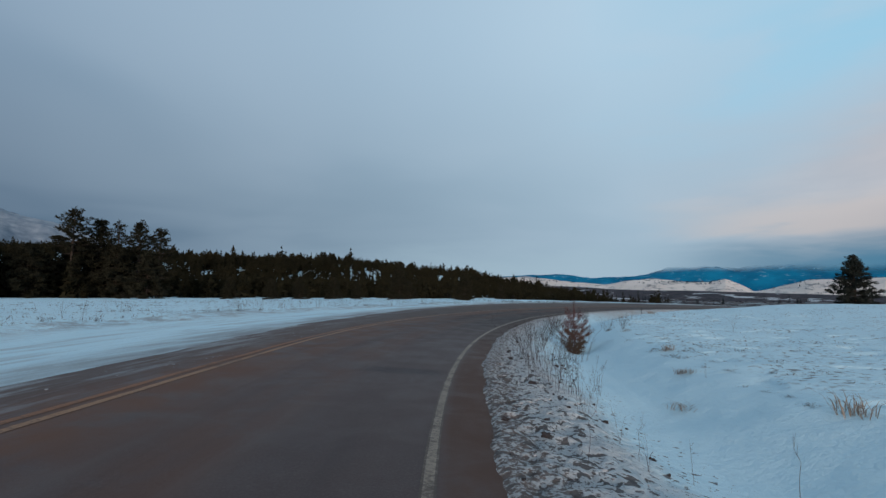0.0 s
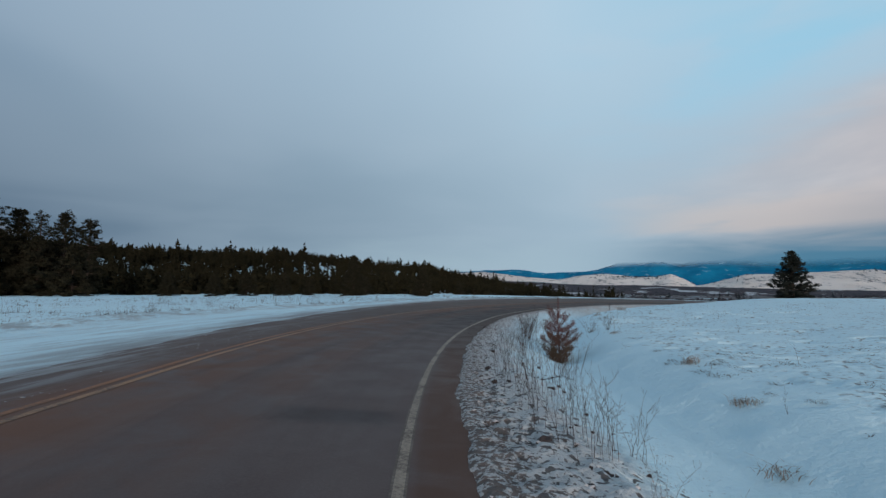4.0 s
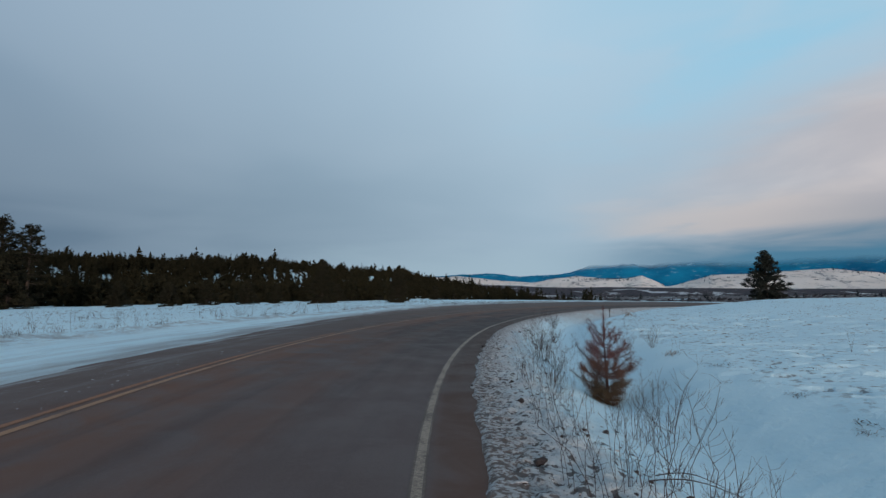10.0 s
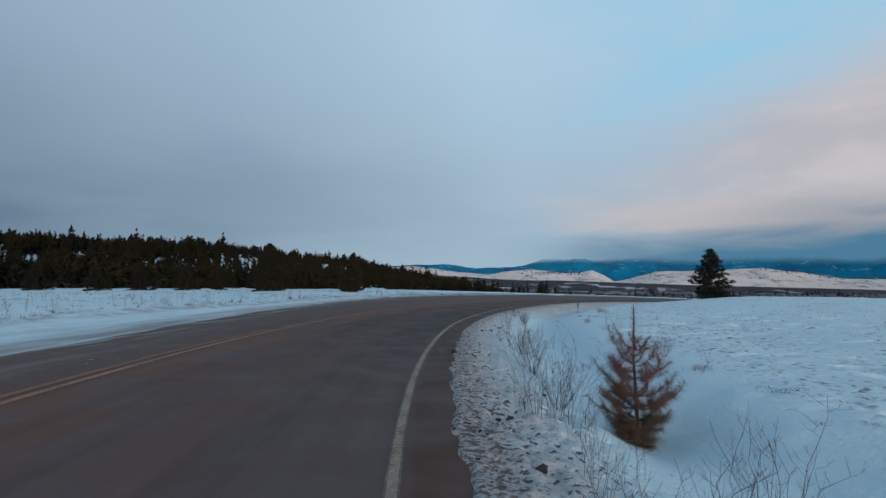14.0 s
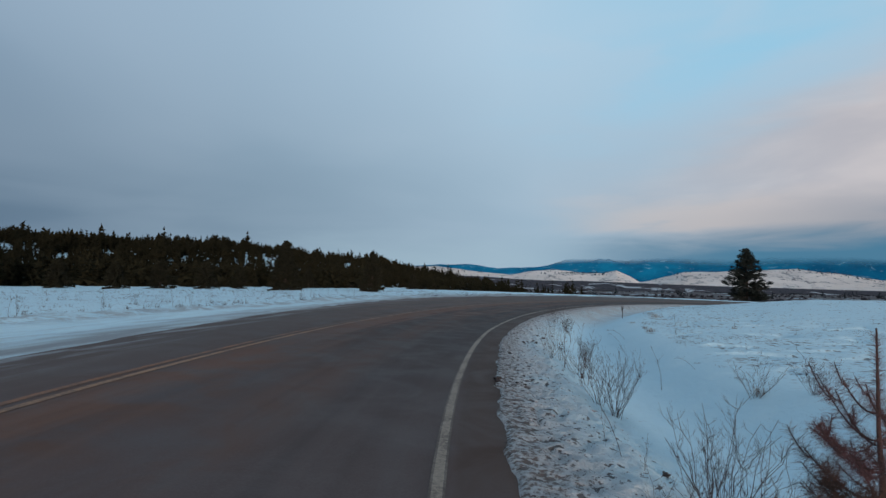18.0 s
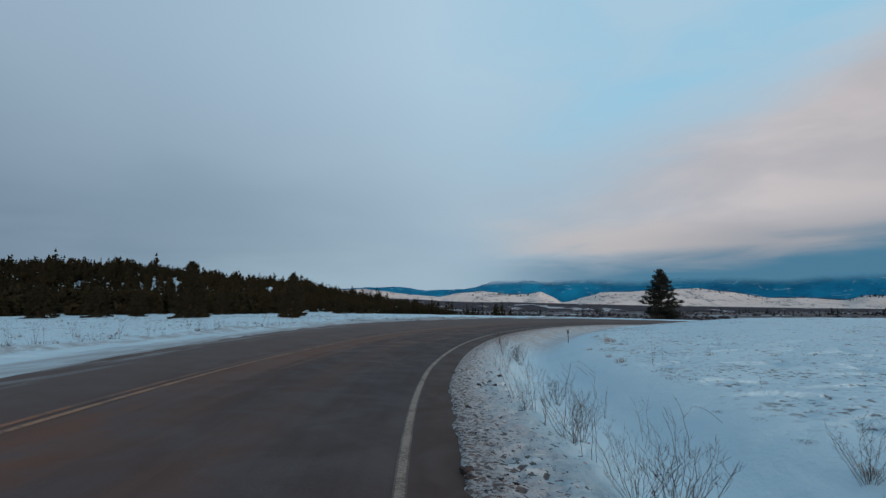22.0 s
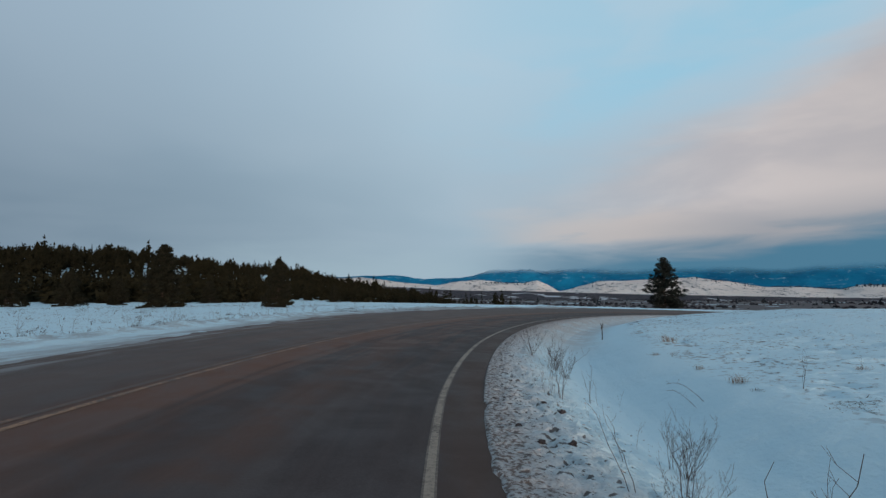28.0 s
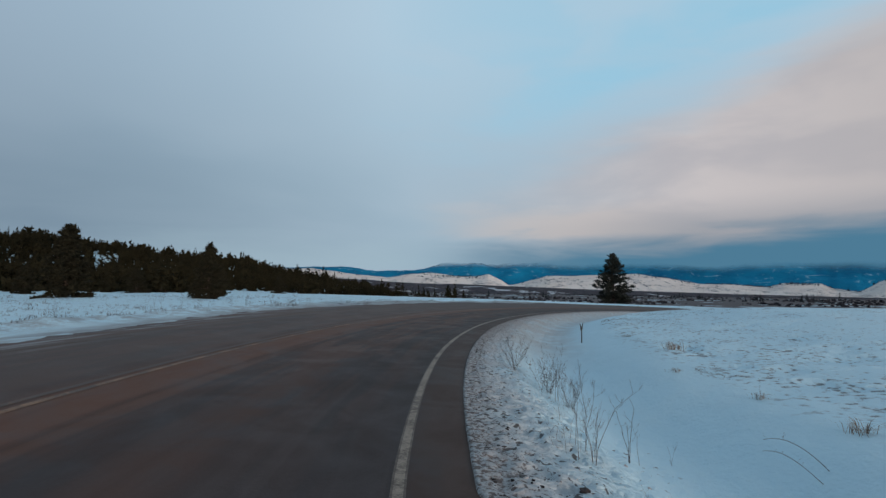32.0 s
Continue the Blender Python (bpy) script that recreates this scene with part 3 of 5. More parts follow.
def arc_strip(name, r0, r1, lift, mat, parent=None, steps=900, rows=8, p0=-1.35, p1=1.35, shift=drift):
    rg, pg = np.meshgrid(np.linspace(r0, r1, rows), np.linspace(p0, p1, steps), indexing="ij")
    rg = np.minimum(rg + shift(pg), snow_edge(pg) + 0.7)
    x, y = CX - rg * np.cos(pg), CY + rg * np.sin(pg)
    z = road_z(rg, pg) + lift + 0.006 * vnoise(x, y, 2.5, 41, 3)
    verts = np.stack([x, y, z], -1).reshape(-1, 3)
    a = (np.arange(rows - 1)[:, None] * steps + np.arange(steps - 1)[None]).ravel()
    faces = np.stack([a, a + steps, a + steps + 1, a + 1], -1)
    ob = new(name, tri_mesh(name, verts, faces, mat, True))
    if parent:
        ob.parent = parent
    return ob


road = tagged(arc_strip("road", 50.25, 60.4, 0.0, ASPHALT, rows=28), "worn dark asphalt road bending right, dusted with brown grit", "road", kind="structure")


def edge_line(r0, r1, label, middle, rim):
    """A painted line whose two rims are rubbed thinner than its middle."""
    ob = tagged(arc_strip("edge_line", r0 - 0.020, r1 + 0.020, 0.004, middle, road, steps=2600, rows=7), label)
    ob.data.materials.append(rim)
    row = np.arange(len(ob.data.polygons)) // 2599
    ob.data.polygons.foreach_set("material_index", np.where((row == 0) | (row == 5), 1, 0).astype(np.int32))


edge_line(R_EDGE - 0.044, R_EDGE + 0.016, "worn white edge line", WHITE, WHITE_RIM)
edge_line(57.0, 57.1, "almost worn away white edge line partly under snow", WHITE_FAINT, WHITE_FAINT)


def yellow_drift(phi):
    return np.interp(phi, [-0.62, -0.50, -0.45, -0.40, -0.35, -0.29, -0.23, -0.15, -0.05, 0.05, 0.2], [-0.62, -0.52, -0.40, -0.18, 0.0, 0.15, 0.22, 0.30, 0.34, 0.33, 0.1])


for r_mid, paint in ((R_YEL - 0.088, YELLOW), (R_YEL + 0.088, YELLOW_THIN)):
    tagged(arc_strip("yellow_line", r_mid - 0.042, r_mid + 0.042, 0.004, paint, road, rows=3, shift=yellow_drift), "faded dirty yellow centre line")

# ---- hills and mountains on the far side ----


def far_range(name, label, profile, dist, depth, mat, seed, rugged, b0, b1, foot=-14.0):
    """A range seen from the road: crest heights in degrees over bearings, with a slope towards the valley."""
    bb = np.radians(np.linspace(b0, b1, 720))
    deg = np.interp(np.degrees(bb), *zip(*profile))
    rows = 40
    k = np.linspace(0, 1, rows)[:, None]
    dd = dist + depth * (k - 0.75)
    x, y = dd * np.sin(bb)[None], dd * np.cos(bb)[None]
    crest = dist * np.tan(np.radians(deg))[None]
    shape = np.where(k < 0.75, np.sin(np.clip(k / 0.75, 0, 1) * math.pi / 2) ** 1.3, 1 - 0.5 * (k - 0.75) / 0.25)
    gully = vnoise(x, y, depth * 0.22, seed, 5)
    z = foot + (crest - foot) * shape * (1 + rugged * gully * np.sin(np.clip(k / 0.75, 0, 1) * math.pi)) + np.abs(crest) * 0.16 * vnoise(x, y, 150.0, seed + 3, 5) + (crest > 30) * 5.0 * vnoise(x, y, 55.0, seed + 5, 4)
    verts = np.stack([x, y, z], -1).reshape(-1, 3)
    n = bb.size
    a = (np.arange(rows - 1)[:, None] * n + np.arange(n - 1)[None]).ravel()
    ob = new(name, tri_mesh(name, verts, np.stack([a, a + 1, a + n + 1, a + n], -1), mat, True))
    tagged(ob, label, "hills", kind="structure")
    return verts.reshape(rows, n, 3)


HILLS = ((-40, 1.2), (-30, 1.7), (-22.7, 2.05), (-18.8, 1.55), (-14, 1.1), (-11.2, 1.57), (-8.5, 1.75), (-5.2, 1.35), (-3.6, 1.25), (-2.1, 1.7), (-0.6, 1.0), (0.3, 0.42),
         (1.4, 0.6), (3.0, 1.05), (4.7, 1.52), (8, 1.5), (11.1, 1.65), (14.4, 1.8), (17.2, 1.36), (20.4, 0.75), (23, 0.75), (26.3, 0.5), (27.6, 0.85), (30.5, 0.87), (31.3, 0.45),
         (33.2, 0.15), (34.5, 0.97), (36, 1.67), (40, 2.4), (50, 2.2), (70, 1.5), (110, 1.2))
PEAKS = ((-40, 1.6), (-28, 1.9), (-21.3, 2.2), (-18.5, 2.25), (-15.4, 1.75), (-13.4, 1.9), (-9.6, 2.15), (-7.6, 2.8), (-3.9, 3.1), (-1, 2.7), (1, 3.2), (5.5, 3.3),
         (12, 3.5), (20, 3.4), (30, 3.4), (40, 3.3), (60, 2.6), (110, 1.8))
hill_verts = far_range("snowy_hills", "bare snow-covered hills across the valley, coloured faintly pink as if sunlit", HILLS, 2700, 900, HILL_SNOW, 51, 0.35, -42, 110)
far_range("blue_mountains", "forested mountains tinted dark blue by painted haze, with snow streaks under cloud", PEAKS, 3900, 900, BLUE_HILL, 61, 0.5, -42, 110)
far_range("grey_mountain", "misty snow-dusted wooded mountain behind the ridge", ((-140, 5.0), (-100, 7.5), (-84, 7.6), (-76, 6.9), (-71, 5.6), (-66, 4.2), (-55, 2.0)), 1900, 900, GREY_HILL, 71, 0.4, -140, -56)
far_range("wooded_bench", "low bench of bare brown woods across the valley", ((-40, 0.9), (-22, 0.95), (-16, 0.82), (-13.7, 0.62), (-10, 0.47), (-5, 0.46), (0, 0.32), (7, 0.12), (14.7, -0.04), (23, -0.2), (36, -0.36), (110, -0.4)), 1700, 700, BENCH, 75, 0.12, -42, 110)

# ---- trees ----


def spikes(centres, size, count, flat=0.6):
    """Clumps of needles: for each centre a burst of thin blades."""
    n = len(centres)
    d = rs.normal(size=(n, count, 3)) * (1, 1, flat)
    d /= np.linalg.norm(d, axis=2, keepdims=True)
    s = rs.normal(size=(n, count, 3))
    s = np.cross(d, s)
    s /= np.linalg.norm(s, axis=2, keepdims=True) + 1e-9
    c = centres[:, None, :]
    ln = np.asarray(size).reshape(-1, 1, 1) * rs.uniform(0.6, 1.2, (n, count, 1))
    v = np.stack([c + d * ln * 0.05 + s * ln * 0.17, c + d * ln * 0.05 - s * ln * 0.17, c + d * ln], 2)
    return v.reshape(-1, 3)


def tris_of(verts):
    return np.arange(len(verts)).reshape(-1, 3)


def tube(points, radii, sides=6):
    """A tapered round limb along a line of points."""
    points = np.asarray(points, float)
    v, f = [], []
    for k, p in enumerate(points):
        t = points[min(k + 1, len(points) - 1)] - points[max(k - 1, 0)]
        t /= np.linalg.norm(t) + 1e-9
        a = np.cross(t, (0.31, 0.95, 0.1))
        a /= np.linalg.norm(a) + 1e-9
        b = np.cross(t, a)
        for s in range(sides):
            q = 2 * math.pi * s / sides
            v.append(p + radii[k] * (math.cos(q) * a + math.sin(q) * b))
    for k in range(len(points) - 1):
        for s in range(sides):
            i, j = k * sides + s, k * sides + (s + 1) % sides
            f += [(i, j, j + sides), (i, j + sides, i + sides)]
    return np.array(v), np.array(f)


def merged(pieces):
    vs, fs, n = [], [], 0
    for v, f in pieces:
        vs.append(v)
        fs.append(np.asarray(f) + n)
        n += len(v)
    return np.concatenate(vs), np.concatenate(fs)


def conifer(name, meshes, label, group, at, turn, scale=1.0):
    ob = thing(name, label, "tree", group, at, turn, scale)
    part("trunk", meshes[0], ob)
    part("crown", meshes[1], ob)
    return ob


def on(x, y, dz=0.0):
    return (x, y, float(land(np.array([x]), np.array([y]))[0]) + dz)


def pine_meshes(name, h, width, bare, limbs, blade, belly, taper, gaps, puff=0.045, needles=NEEDLE):
    """Old pine: long bare limbs that carry round tufts of needles, with sky between them."""
    bend = rs.normal(size=2) * 0.015 * h
    zs = np.linspace(0, 1, 9)
    line = np.stack([bend[0] * zs**2, bend[1] * zs**2, zs * h * 0.97], -1)
    wood = [tube(line, 0.017 * h * (1 - zs) ** 0.8 + 0.003 * h, 7)]
    centres, sizes = [], []
    for k in range(limbs):
        q = bare + (1 - bare) * ((k + rs.uniform(0, 0.9)) / limbs) ** 0.9
        u = (q - bare) / (1 - bare)
        a = k * 2.4 + rs.uniform(-0.6, 0.6)
        reach = width * 0.5 * min(1.0, (u + 0.12) / belly) ** 0.6 * (1 - u) ** taper * rs.uniform(1 - gaps, 1 + gaps * 0.5) + 0.02 * h
        p0 = np.array([bend[0] * q**2, bend[1] * q**2, q * h * 0.97])
        tip = p0 + np.array([math.cos(a) * reach, math.sin(a) * reach, reach * (rs.uniform(-0.12, 0.2) + 0.35 * u)])
        mid = (p0 + tip) / 2 + np.array([0, 0, -0.05 * reach])
        wood.append(tube([p0, mid, tip], [0.005 * h * (1 - q) + 0.002 * h, 0.003 * h * (1 - q) + 0.0015 * h, 0.001 * h], 4))
        for t in np.arange(1.0, 0.25, -puff * h * 1.15 / max(reach, 0.1)):
            c = p0 + (tip - p0) * t + rs.normal(size=3) * (0.25, 0.25, 0.18) * puff * h
            m = rs.randint(8, 13)
            centres.append(c + rs.normal(size=(m, 3)) * (0.42, 0.42, 0.30) * puff * h * rs.uniform(0.7, 1.25))
            sizes.append(rs.uniform(0.7, 1.3, m) * blade)
    for _ in range(4):
        c = line[-1] + rs.normal(size=3) * (0.012, 0.012, 0.02) * h
        centres.append(c + rs.normal(size=(9, 3)) * 0.016 * h)
        sizes.append(np.full(9, blade * 0.9))
    crown = spikes(np.concatenate(centres), np.concatenate(sizes), 7)
    wv, wf = merged(wood)
    return tri_mesh(name + "_trunk", wv, wf, BARK, True), tri_mesh(name + "_crown", crown, tris_of(crown), needles)


# the grove's five tall pines: width, bare share of the trunk, limbs, belly, taper, unevenness
TALL_SHAPES = ((5.4, 0.48, 54, 0.35, 0.36, 0.50), (5.8, 0.26, 90, 0.10, 0.66, 0.28), (3.4, 0.40, 36, 0.30, 0.42, 0.60), (6.8, 0.26, 84, 0.12, 0.62, 0.38), (5.4, 0.30, 74, 0.15, 0.55, 0.42))
tall = [pine_meshes("tall_pine", 13.5, wide, bare, limbs, 0.30, belly, taper, gaps, 0.034) for wide, bare, limbs, belly, taper, gaps in TALL_SHAPES]
bushy = [pine_meshes("bushy_pine", 5.0, 4.2, 0.02, 80, 0.26, 0.10, 0.72, 0.35, 0.060) for _ in range(3)]
spired = [pine_meshes("field_pine", 5.0, 3.1, 0.01, 110, 0.24, 0.06, 0.85, 0.35, 0.040) for _ in range(2)]
lone = pine_meshes("lone_pine", 12.4, 10.4, 0.01, 130, 0.38, 0.24, 0.84, 0.38, 0.042, HAZED_NEEDLE)
conifer("pine_tree", lone, "lone dark broad pine tree standing beyond the road bend", "", on(24.1, 156.4, -0.2), 0.5, (11.4 - on(24.1, 156.4)[2]) / 12.2)
for k, (b, d, h) in enumerate(((-70.2, 97, 14.8), (-68.2, 100, 14.2), (-66.6, 98, 13.6), (-64.8, 97, 13.6), (-63.1, 97, 12.9))):
    x, y = 2.3 + d * math.sin(radians(b)), -1.7 + d * math.cos(radians(b))
    conifer("pine_tree", tall[k], "tall ragged pine tree at the edge of the woods", "tall pines of the grove", on(x, y, -0.2), k * 1.7, (h - 0.6) / 13.5)
for k in range(16):
    b, d = -84 + k * 1.36 + rs.uniform(-0.5, 0.5), rs.uniform(84, 104)
    x, y = 2.3 + d * math.sin(radians(b)), -1.7 + d * math.cos(radians(b))
    conifer("pine_tree", bushy[k % 3], "dense dark young pine in the grove", "young pines of the grove", on(x, y, -0.1), k * 0.9, rs.uniform(1.4, 1.95))
conifer("pine_tree", spired[0], "spired dark young pine at the edge of the snowy field", "field pines", on(-24.5, 45.0, -0.1), 0.3, 0.71)
conifer("pine_tree", spired[1], "spired dark young pine at the edge of the snowy field", "field pines", on(-30.4, 40.8, -0.1), 1.9, 0.84)
for k, (b, d, h) in enumerate(((-51, 66, 3.4), (-47.5, 72, 3.0), (-55, 70, 3.6), (-59, 64, 3.0), (-33, 88, 3.8), (-40, 80, 3.2), (-63, 72, 3.4), (-27.5, 96, 3.2))):
    x, y = d * math.sin(radians(b)), 10 + d * math.cos(radians(b))
    conifer("pine_tree", bushy[k % 3], "small dark pine at the foot of the wooded ridge", "field pines", on(x, y, -0.1), k * 2.1, h / 5)

# woods on the ridge and along its foot


def wood_mesh(name, xs, ys, hs, mat, tufts=7, blades=6, fat=0.2, spire=0.22, zs=None):
    """Far trees, each a column of ragged tufts; a few are narrow spires."""
    n = len(xs)
    zs = land(xs, ys) if zs is None else zs
    thin = rs.uniform(size=n) < spire
    power = np.where(thin, 1.0, rs.uniform(0.35, 0.8, n))
    wide = hs * fat * np.where(thin, 0.62, rs.uniform(0.75, 1.3, n))
    lean = rs.normal(size=(n, 2)) * 0.03
    out = []
    for k in range(tufts):
        q = np.clip((k + rs.uniform(0.2, 0.8, n)) / tufts, 0, 0.97) if k < tufts - 1 else np.full(n, 0.94)
        rad = wide * (1 - q) ** power + 0.025 * hs
        a = rs.uniform(0, 6.28, n)
        off = rad * rs.uniform(0.0, 0.6, n)
        c = np.stack([xs + off * np.cos(a) + lean[:, 0] * hs * q, ys + off * np.sin(a) + lean[:, 1] * hs * q, zs + hs * q], -1)
        for j in range(blades):
            d = rs.normal(size=(n, 3)) * (1, 1, 0.55)
            if j == 0:
                up = d * (0.25, 0.25, 0.0) + (0, 0, 1.0)
                d = up if k == tufts - 1 else np.where(thin[:, None], up, d)
            d /= np.linalg.norm(d, axis=1, keepdims=True)
            sd = np.cross(d, rs.normal(size=(n, 3)))
            sd /= np.linalg.norm(sd, axis=1, keepdims=True) + 1e-9
            ln = (rad * rs.uniform(0.55, 1.1, n) + (0.12 if j == 0 and k == tufts - 1 else 0.04) * hs)[:, None]
            out.append(np.stack([c - d * ln * 0.3 + sd * ln * 0.42, c - d * ln * 0.3 - sd * ln * 0.42, c + d * ln], 1))
    v = np.stack(out, 1).reshape(-1, 3)
    return tri_mesh(name, v, tris_of(v), mat)


def scatter(n, b0, b1, d0, d1, power=1.0):
    b = np.radians(rs.uniform(b0, b1, n))
    d = d0 + (d1 - d0) * rs.uniform(0, 1, n) ** power
    return d * np.sin(b), 10 + d * np.cos(b)


xs, ys = scatter(11500, -125, -12, 140, 335)
far, bear = np.hypot(xs, ys - 10), np.degrees(np.arctan2(xs, ys - 10))
glade = vnoise(bear, far * 0.030, 0.9, 81, 3) * step(far, 178, 190) * step(far, 262, 250)
open_wood = glade > 0.135
keep = (~open_wood | (rs.uniform(size=len(xs)) < 0.22)) & (rs.uniform(size=len(xs)) > 0.55 * step(bear, -27, -20))
xs, ys, far, bear, open_wood = xs[keep], ys[keep], far[keep], bear[keep], open_wood[keep]
# an even canopy, broken by clumps of taller trees and single spires
clump = np.clip(vnoise(bear, far * 0.02, 1.1, 87, 3) * 5.0, -0.6, 1.6)
spire = (rs.uniform(size=len(xs)) < 0.06 + 0.12 * step(bear, -34, -24)) & (far > 240)
hs = (rs.uniform(3.2, 5.15, len(xs)) + clump) * np.where(spire, rs.uniform(1.25, 1.6, len(xs)), 1.0)
hs = hs * (0.50 + 0.50 * step(bear, -13, -26)) * (1 + rs.uniform(-0.3, 0.5, len(xs)) * step(bear, -28, -21)) * np.where(open_wood, rs.uniform(0.4, 0.8, len(xs)), 1.0) * (0.75 + 0.25 * step(far, 175, 215))
tagged(new("ridge_woods", wood_mesh("ridge_woods", xs, ys, hs, FOREST, 7, 7, 0.32, 0.25)), "dense dark conifers on the snowy ridge", "woods", kind="stuff")
xs, ys = scatter(1500, -125, -33, 86, 150)
keep = vnoise(np.degrees(np.arctan2(xs, ys - 10)), xs * 0, 2.0, 83, 2) < 0.9
tagged(new("edge_woods", wood_mesh("edge_woods", xs[keep], ys[keep], rs.uniform(2.0, 4.6, keep.sum()), FOREST, 7, 7, 0.36, 0.0)), "dark scrubby conifers along the foot of the ridge", "woods", kind="stuff")
xs, ys = scatter(280, -27, -7, 125, 320)
keep = vnoise(xs, ys, 22.0, 85, 2) > -0.08
tagged(new("edge_woods", wood_mesh("edge_woods", xs[keep], ys[keep], rs.uniform(1.8, 4.3, keep.sum()), FOREST, 7, 7, 0.26, 0.3)), "scattered dark conifers where the ridge runs out", "woods", kind="stuff")
xs, ys = scatter(6000, -32, 75, 230, 1300, 0.8)
keep = vnoise(xs, ys * 1.4, 110.0, 91, 3) > -0.02
tagged(new("valley_woods", wood_mesh("valley_woods", xs[keep], ys[keep], rs.uniform(0.8, 2.4, keep.sum()), SCRUB, 4, 7, 1.5, 0.0)), "bare brown woods and scrub in the valley", "woods", kind="stuff")

# single conifers and clumps along the bench, dark against the snowy hills
FAR_PINE = grained("far_blue_pine", (0.018, 0.026, 0.034), (0.040, 0.052, 0.060), 0.02, 0.3, 0.9, 0.05, 0.3, 0.4)
cb, cd = rs.uniform(-24, 60, 46), rs.uniform(420, 1150, 46)
bb, dd = np.repeat(cb, 5) + rs.normal(size=230) * 0.35, np.repeat(cd, 5) + rs.normal(size=230) * 12
lone_ones = rs.uniform(size=230) < 0.6
bb, dd = bb[lone_ones], dd[lone_ones]
xs, ys = dd * np.sin(np.radians(bb)), 10 + dd * np.cos(np.radians(bb))
tagged(new("bench_pines", wood_mesh("bench_pines", xs, ys, rs.uniform(0.004, 0.012, len(xs)) * dd, FAR_PINE, 7, 7, 0.26, 0.4)), "scattered dark conifers down the valley", "woods", kind="stuff")

# scrub on the crests and in the gullies of the snowy hills
spots = hill_verts[18:32, 72:].reshape(-1, 3)
dark = vnoise(spots[:, 0], spots[:, 1], 190.0, 95, 3) + 0.5 * vnoise(spots[:, 0], spots[:, 1], 45.0, 96, 2)
spots = spots[(dark > 0.13) & (rs.uniform(size=len(spots)) < 0.6)]
spots = spots + rs.normal(size=spots.shape) * (6, 6, 0)
HILL_SCRUB = grained("blue_scrub", (0.030, 0.048, 0.070), (0.070, 0.090, 0.115), 0.02, 0.2, 0.9, 0.05, 1.0, 0.5)
tagged(new("hill_scrub", wood_mesh("hill_scrub", spots[:, 0], spots[:, 1], rs.uniform(4, 10, len(spots)), HILL_SCRUB, 4, 6, 0.6, 0.1, spots[:, 2] - 2)), "dark scrub and pines on the snowy hills", "woods", kind="stuff")

# ---- the verge: bushes, stalks, grass and grit ----
TWIG = grained("winter_twig", (0.034, 0.026, 0.027), (0.090, 0.066, 0.060), 6.0, 60.0, 0.85)
STRAW = grained("dead_grass", (0.120, 0.100, 0.085), (0.330, 0.285, 0.245), 3.0, 40.0, 0.9, 0.2, 0.002, 0.4)
DEAD_RED = grained("dead_red_needles", (0.088, 0.043, 0.043), (0.220, 0.110, 0.104), 9.0, 80.0, 0.8, 0.2, 0.002, 0.6)
DEAD_ROSE = grained("dead_rust_needles", (0.076, 0.042, 0.033), (0.190, 0.104, 0.078), 9.0, 80.0, 0.8, 0.2, 0.002, 0.6)
DEAD_BROWN = grained("dead_brown_needles", (0.055, 0.041, 0.027), (0.145, 0.102, 0.064), 9.0, 80.0, 0.8, 0.2, 0.002, 0.6)
CLOD = grained("frozen_grit", (0.018, 0.016, 0.017), (0.058, 0.049, 0.050), 8.0, 50.0, 0.9, 0.2, 0.01, 0.7)
STEEL = grained("weathered_post", (0.030, 0.028, 0.028), (0.075, 0.065, 0.060), 12.0, 90.0, 0.7)


def stem_line(height, lean, turn, n=7, wander=0.03, start=(0.0, 0.0), curl=0.0):
    """A thin stalk that leans over and wanders a little."""
    q = np.linspace(0, 1, n)
    side = lean * height * q ** (1.0 + curl)
    pts = np.stack([start[0] + side * math.cos(turn), start[1] + side * math.sin(turn), height * q], -1)
    pts[1:] += rs.normal(size=(n - 1, 3)) * wander * height * q[1:, None] * (1, 1, 0.2)
    pts[0, 2] -= 0.10
    return pts


def twiggy(line, count, reach, thick, forks=1, low=0.25, spread=0.6):
    """Side twigs that rise from the upper part of a stalk, each with finer forks of its own."""
    out = []
    for _ in range(count):
        k = rs.uniform(low, 0.92) * (len(line) - 1)
        i = int(k)
        p = line[i] + (line[i + 1] - line[i]) * (k - i)
        a = rs.uniform(0, 6.28)
        ln = reach * rs.uniform(0.35, 1.15)
        tip = p + np.array([math.cos(a) * ln * spread, math.sin(a) * ln * spread, ln * rs.uniform(0.55, 0.95)])
        mid = (p + tip) / 2 + np.array([math.cos(a), math.sin(a), -0.6]) * 0.10 * ln
        out.append(tube([p, mid, tip], [thick, thick * 0.75, thick * 0.4], 3))
        for _ in range(forks):
            b = a + rs.uniform(-1.3, 1.3)
            end = mid + np.array([math.cos(b) * 0.3, math.sin(b) * 0.3, rs.uniform(0.2, 0.5)]) * ln
            out.append(tube([mid, end], [thick * 0.6, thick * 0.35], 3))
    return out


def stem_meshes(lines, twigs, reach, forks=1, low=0.25, spread=0.6, thick=0.0050):
    out = []
    for line in lines:
        h = line[-1, 2]
        v, f = merged([tube(line, np.linspace(thick, thick * 0.36, len(line)), 5)] + twiggy(line, twigs, reach * h, thick * 0.42, forks, low, spread))
        out.append(tri_mesh("stem", v, f, TWIG, True))
    return out


def vase_bush(stems, splay):
    """Many stems that fan out from one root."""
    return stem_meshes([stem_line(rs.uniform(0.55, 1.0), splay * rs.uniform(0.15, 1.0), k * 2.4 + rs.uniform(-0.5, 0.5), curl=-0.25, wander=0.045, start=rs.normal(size=2) * 0.03) for k in range(stems)], 9, 0.22, 2, 0.3, 0.55, 0.0031)


